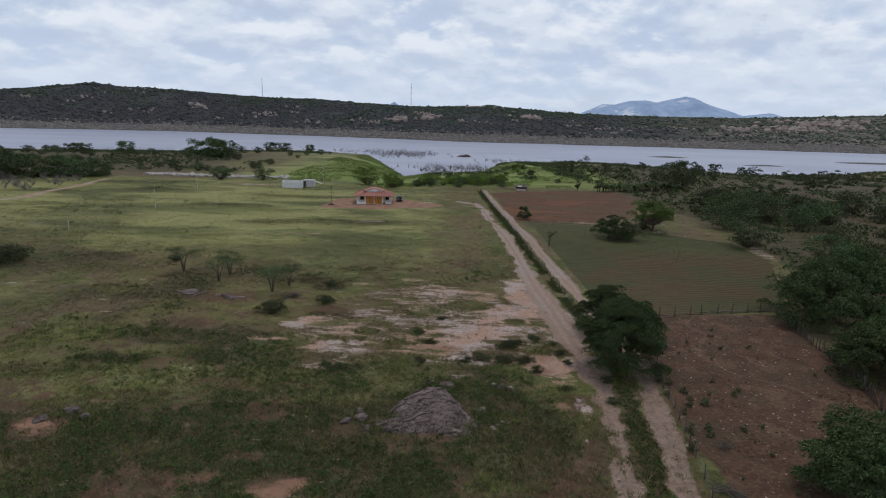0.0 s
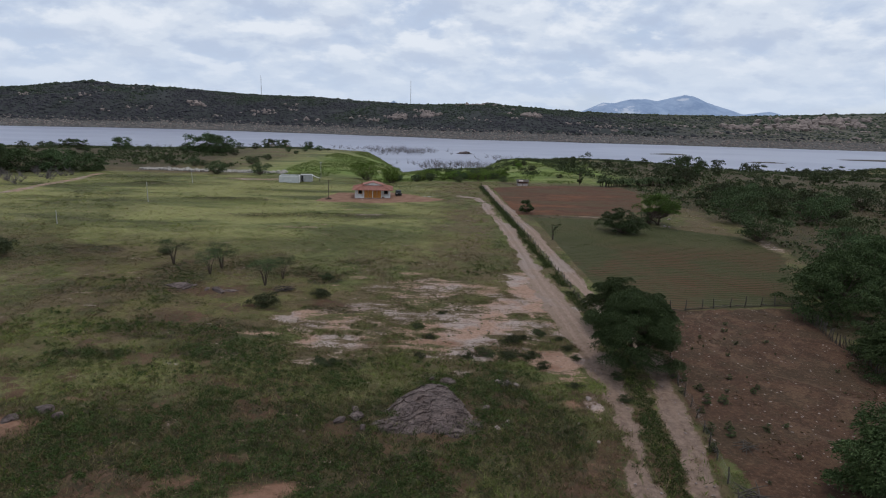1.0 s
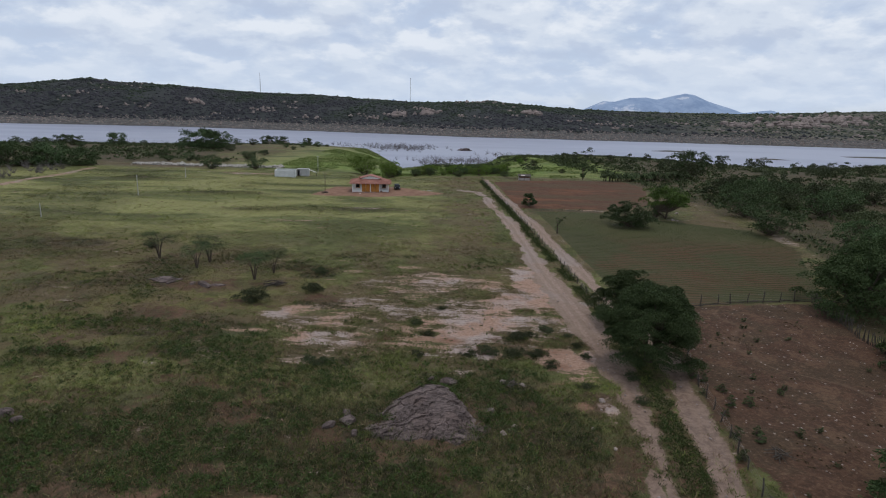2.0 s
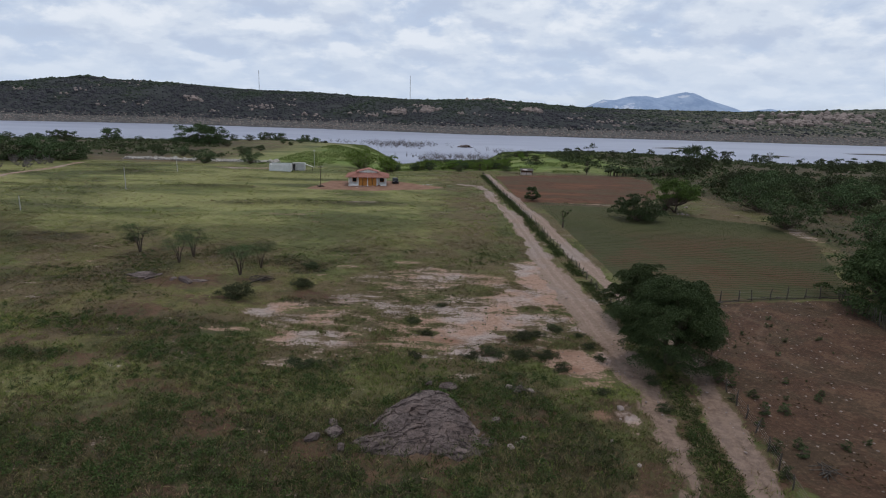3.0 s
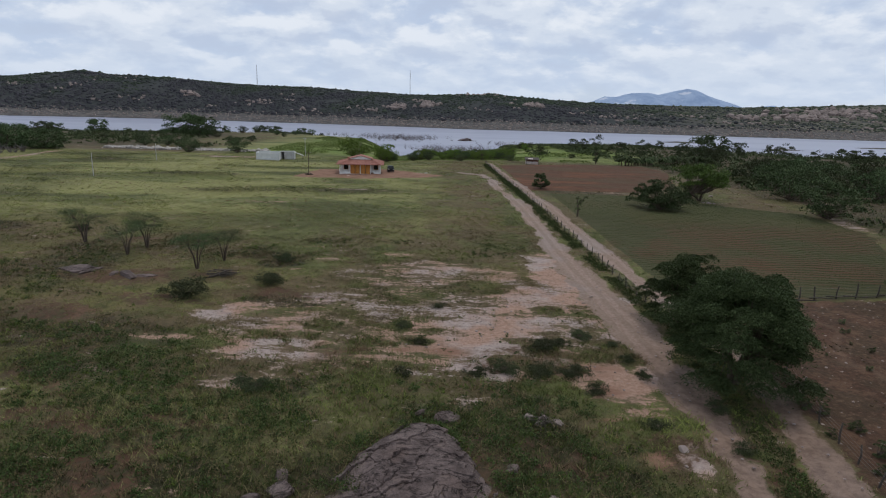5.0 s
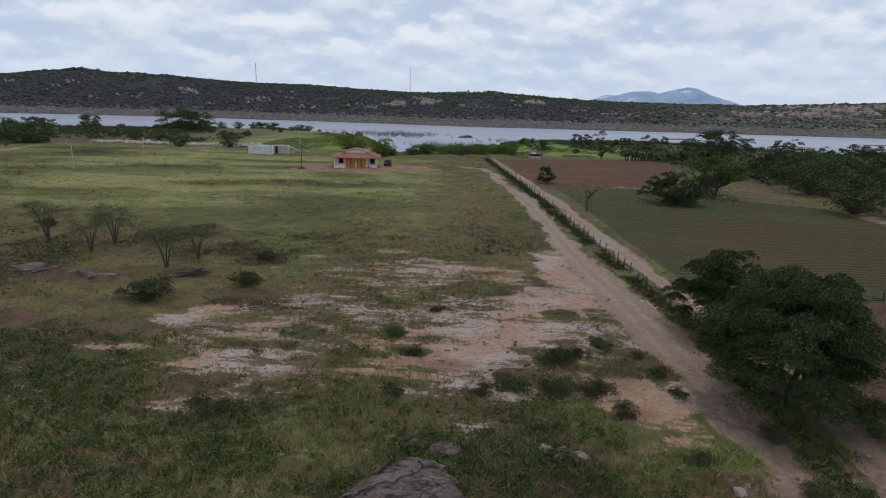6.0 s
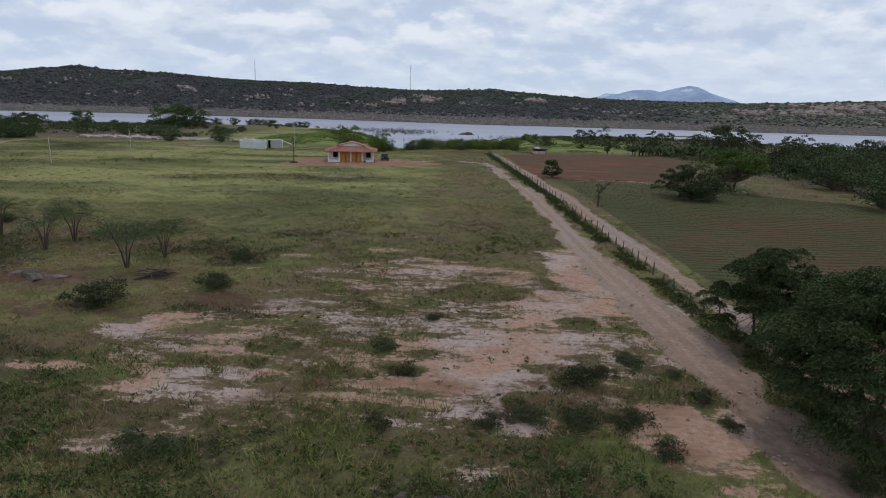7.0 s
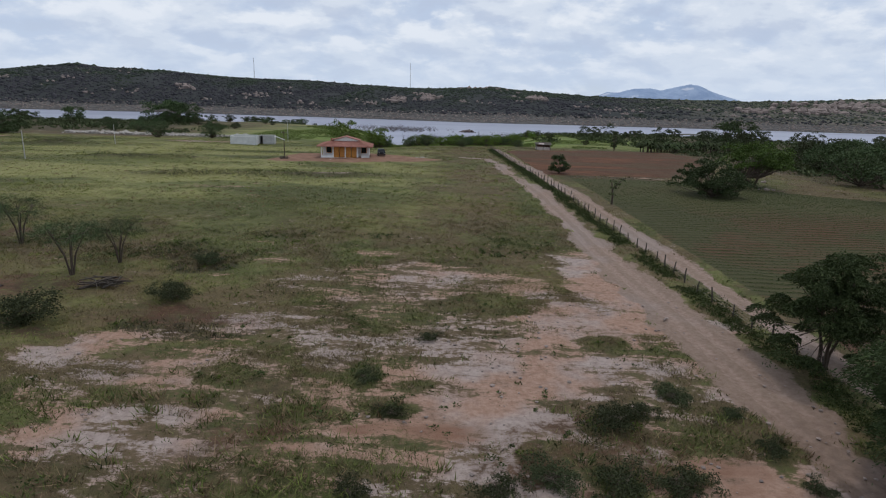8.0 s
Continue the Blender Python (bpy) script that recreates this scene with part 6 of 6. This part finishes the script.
def fence(label, line, step, height, radius, wires, seed):
    rng = np.random.RandomState(seed)
    x0, y0 = line[0]
    base = thing("wire_fence", label, "fence", x0, y0)
    org = base.matrix_basis.translation
    kinds = post_meshes(height, radius, rng)
    spots = along(line, step, rng)
    for x, y in spots:
        p = part("post", kinds[rng.randint(5)][0], base)
        p.matrix_basis = pose(x - org.x, y - org.y, gz(x, y) - org.z, rng.normal() * 4, rng.normal() * 4, rng.uniform(0, 360))
    for k in range(wires):
        pts = [(x - org.x, y - org.y, gz(x, y) - org.z + height * (0.3 + 0.55 * k / max(1, wires - 1))) for x, y in spots]
        part("wire", mesh_of("wire", *tube(pts, [0.006] * len(pts), 3), M_WIRE), base)
    return base


fence("wire fence on weathered posts beside a dirt track", [(20.1, 70.5), (19.2, 76), (18.4, 82), (18.1, 92), (16.9, 106), (16.0, 120), (14.9, 134), (13.4, 155), (11.9, 182), (11.4, 196)], 1.9, 0.98, 0.06, 4, 91)
fence("wire fence on weathered posts along the paddock", [(24.2, 75), (24.6, 62), (23.2, 56), (22.4, 49.6), (21.2, 43), (20.0, 36), (19.2, 29)], 2.5, 1.1, 0.06, 4, 92)
top = fence("fence of posts and dry rails across the paddock head", [(24.2, 76.4), (30, 77), (39, 79.2), (47.4, 80.4)], 2.2, 1.3, 0.08, 2, 93)


def rails():
    org = top.matrix_basis.translation
    rng = np.random.RandomState(94)
    for x in np.arange(24.5, 46, 1.9):
        y = float(np.interp(x, [24.2, 30, 39, 47.4], [76.4, 77, 79.2, 80.4]))
        pts = [(x + d - org.x, y + rng.normal() * 0.12 - org.y, gz(x + d, y) - org.z + 0.22 + 0.1 * rng.rand()) for d in (0, 1.1, 2.3)]
        part("rail", mesh_of("rail", *tube(pts, [0.07, 0.06, 0.04], 5), M_POST, True), top)


rails()


def stick_fence():
    rng = np.random.RandomState(95)
    line = [(47.6, 80), (46.4, 70), (45.2, 60), (42.6, 50), (40.5, 42)]
    base = thing("stick_fence", "rough fence of close-set upright sticks", "fence", *line[0])
    org = base.matrix_basis.translation
    kinds = post_meshes(1.4, 0.045, rng)
    for x, y in along(line, 0.27, rng, 0.3):
        p = part("stick", kinds[rng.randint(5)][0], base)
        p.matrix_basis = pose(x - org.x, y - org.y, gz(x, y) - org.z, rng.normal() * 7, rng.normal() * 7, rng.uniform(0, 360))


stick_fence()


# ---- rocks ----
def outcrop():
    """A low dome of cracked granite: blocks with sunken joints."""
    rng = np.random.RandomState(111)
    n = 250
    u, w = np.meshgrid(np.linspace(-1, 1, n), np.linspace(-1, 1, n))
    u, w = u.ravel(), w.ravel()
    half = 5.0 - 3.2 * ss(w, -0.85, 1.0)
    x, y = u * half + 0.5 * ss(w, 0, 1), w * 4.6
    edge = fbm(x + 40, y, 1.8, 4, 112) - 0.5
    r = np.maximum((np.abs(u) ** 3 + np.abs(w) ** 3) ** (1 / 3) + edge * 0.5, 0.0)
    dome = np.where(r < 1, np.clip(1 - r ** 2.2, 0, 1) ** 0.6, -0.8 * (r - 1)) * (0.40 + 0.50 * ss(w, -0.9, 0.75))
    count = 90
    sx, sy = rng.uniform(-5, 5, count), rng.uniform(-5, 5, count)
    lift = rng.normal(size=count) * 0.06
    gx, gy = rng.normal(size=count) * 0.05, rng.normal(size=count) * 0.05
    wx = x + 0.9 * (fbm(x, y, 0.9, 4, 113) - 0.5)
    wy = y + 0.9 * (fbm(x, y, 0.9, 4, 114) - 0.5)
    ca, sa = math.cos(0.75), math.sin(0.75)
    d = np.hypot(((wx[:, None] - sx) * ca + (wy[:, None] - sy) * sa) * 0.5, (-(wx[:, None] - sx) * sa + (wy[:, None] - sy) * ca) * 1.5)
    order = np.argsort(d, axis=1)[:, :2]
    k = np.arange(len(x))
    d1, d2 = d[k, order[:, 0]], d[k, order[:, 1]]
    c = order[:, 0]
    joint = (1 - ss(d2 - d1, 0.0, 0.05)) * ss(fbm(x, y, 1.6, 3, 116), 0.46, 0.60)
    z = dome + lift[c] + gx[c] * (x - sx[c]) + gy[c] * (y - sy[c]) - 0.11 * joint * ss(dome, 0, 0.3) + 0.12 * (fbm(x, y, 0.8, 5, 115) - 0.5) + 0.35 * (fbm(x, y, 3.0, 3, 118) - 0.5)
    X, Y = x - 0.6, y + 49.6
    Z = z + ground_z(X, Y) - 0.12
    i = np.arange(n - 1)[:, None] * n + np.arange(n - 1)[None, :]
    f = np.stack([i, i + 1, i + n + 1, i + n], -1).reshape(-1, 4)
    f = f[(r[f].min(1) < 1.12)]
    used, back = np.unique(f, return_inverse=True)
    V = np.stack([X, Y, Z], 1)[used]
    base = thing("rock_outcrop", "low cracked grey granite outcrop in weedy grass", "rock", -0.6, 49.6)
    V = V - np.array(base.matrix_basis.translation)
    quads, block = back.reshape(-1, 4), c[used][back.reshape(-1, 4)[:, 0]]
    for b in np.unique(block):
        q = quads[block == b]
        own, idx = np.unique(q, return_inverse=True)
        part("slab", mesh_of("slab", V[own], idx.reshape(-1, 4), M_ROCK), base)


outcrop()


def boulder_mesh(seed, mat, squash=0.8, sub=3):
    rng = np.random.RandomState(seed)
    bm = bmesh.new()
    bmesh.ops.create_icosphere(bm, subdivisions=sub, radius=0.5)
    planes = rng.normal(size=(13, 3))
    planes /= np.linalg.norm(planes, axis=1)[:, None]
    cut = rng.uniform(0.24, 0.40, 13)
    for v in bm.verts:
        p = np.array(v.co)
        for q, c in zip(planes, cut):
            s = p @ q
            if s > c:
                p = p - (s - c) * q
        p = p * (1 + 0.05 * (rng.rand() - 0.5))
        v.co = (p[0] * 1.25, p[1], p[2] * squash + 0.12 * squash)
    me = bpy.data.meshes.new("boulder")
    bm.to_mesh(me)
    bm.free()
    me.materials.append(mat)
    return me


GREY = [boulder_mesh(s, M_ROCK) for s in (1, 2, 3)]
PALE = [boulder_mesh(s, M_PALE) for s in (4, 5, 6)]


def stone(x, y, size, kinds, label, group="", turn=0.0, k=0, z=None):
    ob = new("stone", kinds[k % 3])
    ob.matrix_basis = pose(x, y, gz(x, y) - 0.08 * size if z is None else z, 0, 0, turn) @ Matrix.Scale(size, 4)
    return tagged(ob, label, "stone", group)


for i, (x, y, s) in enumerate(((-6.6, 47.2, 1.5), (-7.8, 46.4, 1.0), (-5.9, 45.6, 0.8), (-6.9, 48.6, 0.9), (0.9, 54.6, 1.3), (-0.6, 54.9, 0.8), (4.2, 50.0, 0.9), (-31.5, 46, 1.5), (-29.8, 45.2, 1.0), (-33, 44.5, 1.2))):
    stone(x, y, s, GREY, "grey granite stone in weedy grass", "stones in the grass", 50 * i, i)
for i, (x, y, s) in enumerate(((-35.4, 79.2, 2.6), (-33.6, 78.6, 1.3), (-29.3, 77.2, 1.9), (-27.9, 77.6, 1.2), (-31.2, 78.0, 0.9))):
    slabby = stone(x, y, s, GREY, "weathered flat grey boulder among thorn trees", "boulders in the pasture", 70 * i, i)
    slabby.matrix_basis = slabby.matrix_basis @ Matrix.Diagonal((1.7, 1.0, 0.6, 1.0))
for i, (x, y, s) in enumerate(((4.9, 46.8, 0.55), (5.9, 47.8, 0.55), (5.4, 47.3, 0.35), (5.7, 55.0, 0.75), (7.3, 54.5, 0.7), (6.4, 54.9, 0.6), (6.2, 54.3, 0.45), (12.8, 45.2, 0.42), (13.7, 52.3, 0.6), (11.9, 48, 0.35))):
    stone(x, y, s, PALE, "pale broken stone lying in the grass", "pale stones", 40 * i, i)


DUMP = [boulder_mesh(s, M_LIME, 0.5, 2) for s in (7, 8, 9)]
for i, (x, y, s) in enumerate(((-4.4, 163.4, 1.2), (-5.5, 163.0, 0.7), (-3.5, 163.9, 0.6), (-6.4, 163.2, 0.4), (-2.6, 164.3, 0.35))):
    stone(x, y, s, DUMP, "whitish heap of dumped rubble on grass", "rubble at the yard edge", 66 * i, i)
for i, (x, y, s) in enumerate(((48.4, 130.6, 0.9), (49.3, 130.2, 0.7), (47.6, 131.0, 0.5), (52.6, 139.4, 0.9))):
    stone(x, y, s, PALE, "pale stone lying under a tree", "stones under the tree", 75 * i, i)


def far_rocks():
    """Boulder outcrops on the far hillside, and the stony bank."""
    rng = np.random.RandomState(121)
    spots = ((-74, 902, 11, 26, 3.8), (-30, 910, 13, 36, 4.4), (-390, 950, 14, 24, 3.6), (130, 950, 16, 36, 4.2), (446, 936, 16, 40, 5.0), (545, 965, 40, 55, 5.2), (660, 1060, 60, 60, 5.4),
             (-110, 884, 10, 18, 2.2), (-285, 926, 22, 26, 2.2), (720, 1130, 60, 45, 5.6), (590, 1000, 30, 40, 4.6), (60, 1050, 50, 20, 3.4), (-540, 1000, 60, 16, 2.2), (250, 930, 60, 22, 2.0), (800, 1010, 60, 70, 3.2))
    for sx, sy, spread, count, size in spots:
        x, y = sx + rng.normal(size=count) * spread * 0.6, sy + rng.normal(size=count) * spread * 0.45
        r = size * rng.uniform(0.5, 1.35, count)
        v, f = lumps(x, y, ground_z(x, y), r, rng, 1.1)
        tagged(new("rock_outcrop", mesh_of("rock_outcrop", v, f, M_PALE)), "pale bouldery outcrop on the far hillside", "rock", "", "structure")
    for _ in range(46):
        sx = rng.uniform(-700, 900)
        count = rng.randint(3, 9)
        x = sx + rng.normal(size=count) * 7
        y = float(far_y(np.array([sx]))[0]) + rng.uniform(60, 190) + rng.normal(size=count) * 5
        v, f = lumps(x, y, ground_z(x, y), rng.uniform(1.2, 3.2, count), rng, 1.0)
        tagged(new("rock_outcrop", mesh_of("rock_outcrop", v, f, M_PALE)), "pale bouldery outcrop on the far hillside", "rock", "", "structure")
    n = 6000
    x = rng.uniform(-1000, 1100, n)
    y = far_y(x) + rng.uniform(2, 60, n)
    v, f = lumps(x, y, ground_z(x, y), rng.uniform(0.4, 1.5, n), rng, 0.7)
    tagged(new("rubble", mesh_of("rubble", v, f, M_PALE)), "stony drawdown bank along the far shore", "rubble", "", "stuff")
    n = 1300
    x = np.concatenate([rng.uniform(-110, -86, n // 2), rng.uniform(-83, -58, n // 2)])
    y = np.concatenate([rng.normal(size=n // 2) * 1.0 + 216, rng.normal(size=n // 2) * 1.4 + 216])
    v, f = lumps(x, y, ground_z(x, y), rng.uniform(0.2, 0.75, n) * np.where(rng.rand(n) < 0.06, 1.7, 1.0), rng, 0.9)
    tagged(new("rubble", mesh_of("rubble", v, f, M_LIME)), "pale heap of field stones at the pasture edge", "rubble", "", "stuff")


far_rocks()
for i, (x, y, s) in enumerate(((10.5, 471, 6), (14, 470, 7), (17.5, 472, 5), (20, 471, 3))):
    stone(x, y, s, GREY, "dark rock rising from the lake", "rocks in the lake", 60 * i, i, WATER_Z - 0.8)
for i, (x, y, s) in enumerate(((-140, 478, 6), (-132, 476, 5), (-126, 475, 6), (-118, 474, 4), (-112, 476, 5))):
    stone(x, y, s, PALE, "pale boulder on the lake shore", "rocks on the shore", 60 * i, i, WATER_Z - 0.3)
for x, y, s in ((-142, 482, 0.7), (-131, 480, 0.62), (-110, 478, 0.5)):
    again(dome, x, y, s, x, 0.5)


def drowned_brush():
    """Bare twigs of drowned shrubs standing in the shallows."""
    rng = np.random.RandomState(131)
    pieces = []
    for cx, cy, sx, sy, n in ((-36, 478, 16, 20, 190), (14, 356, 14, 12, 120), (-60, 500, 22, 10, 40), (-230, 425, 40, 6, 60), (-6, 338, 7, 7, 40), (-170, 452, 30, 6, 30), (40, 420, 14, 12, 30)):
        for _ in range(n):
            x, y = cx + rng.normal() * sx, cy + rng.normal() * sy
            for _ in range(7):
                d = rng.normal(size=3) * np.array([1.5, 1.5, 0.5])
                h = rng.uniform(0.8, 3.0)
                pieces.append(tube([(x, y, WATER_Z - 0.3), (x + d[0] * 0.5, y + d[1] * 0.5, WATER_Z + h * 0.5), (x + d[0], y + d[1], WATER_Z + h)], [0.045, 0.04, 0.015], 3))
    v, f = joined(pieces)
    tagged(new("dead_brush", mesh_of("dead_brush", v, f, M_TWIG)), "bare grey drowned shrubs standing in shallow water", "brush", "", "stuff")


drowned_brush()


def branch_pile():
    p = thing("branch_pile", "heap of cut grey branches beside the paddock fence", "branches", 22.0, 38.8)
    rng = np.random.RandomState(141)
    for k in range(14):
        a = rng.uniform(0, 3.14)
        ln = rng.uniform(0.8, 1.6)
        z = 0.06 + 0.04 * k
        o = rng.normal(size=2) * 0.3
        part("branch", mesh_of("branch", *tube([(o[0] - ln * math.cos(a), o[1] - ln * math.sin(a), z), (o[0], o[1], z + 0.08), (o[0] + ln * math.cos(a), o[1] + ln * math.sin(a), z - 0.02)], [0.05, 0.045, 0.02], 5), M_POST, True), p)
    return p


pile = branch_pile()
for x, y, s in ((-21.2, 78.4, 0.9), (-20.4, 78.9, 0.7), (6.5, 54.2, 0.55), (24.5, 45, 0.7), (-30.2, 155.0, 0.7)):
    again(pile, x, y, s, x * 40)


def bare_shrubs():
    """Leafless grey shrubs at the pasture's far corner."""
    rng = np.random.RandomState(161)
    pieces = []
    for _ in range(150):
        x, y = rng.uniform(-165, -118), rng.uniform(150, 205)
        if x > -112 - 0.25 * (205 - y) or road_gap([(-130, 118), (-112, 150), (-115, 200)], np.array([x]), np.array([y]))[0] < 4:
            continue
        z = gz(x, y)
        for _ in range(9):
            d = rng.normal(size=3) * np.array([1.0, 1.0, 0.5])
            h = rng.uniform(1.0, 2.6)
            pieces.append(tube([(x, y, z - 0.2), (x + d[0] * 0.5, y + d[1] * 0.5, z + h * 0.5), (x + d[0], y + d[1], z + h)], [0.07, 0.05, 0.02], 3))
    v, f = joined(pieces)
    tagged(new("bare_shrubs", mesh_of("bare_shrubs", v, f, M_TWIG)), "leafless grey shrubs at the pasture corner", "brush", "", "stuff")


bare_shrubs()


def paddock_stones():
    """Small pale stones lying about the paddock and the clearing."""
    rng = np.random.RandomState(151)
    n = 3600
    x, y = rng.uniform(-24, 46, n), rng.uniform(34, 80, n)
    mk = masks(x, y)
    keep = (mk["red"] > 0.6) | (mk["dirt"] > 0.6) | (mk["road"] > 0.6)
    x, y = x[keep], y[keep]
    v, f = lumps(x, y, ground_z(x, y) - 0.02, 0.025 + 0.11 * rng.uniform(0, 1, len(x)) ** 2, rng, 0.6)
    tagged(new("rubble", mesh_of("rubble", v, f, M_PALE)), "small pale stones scattered over bare earth", "rubble", "", "stuff")


paddock_stones()
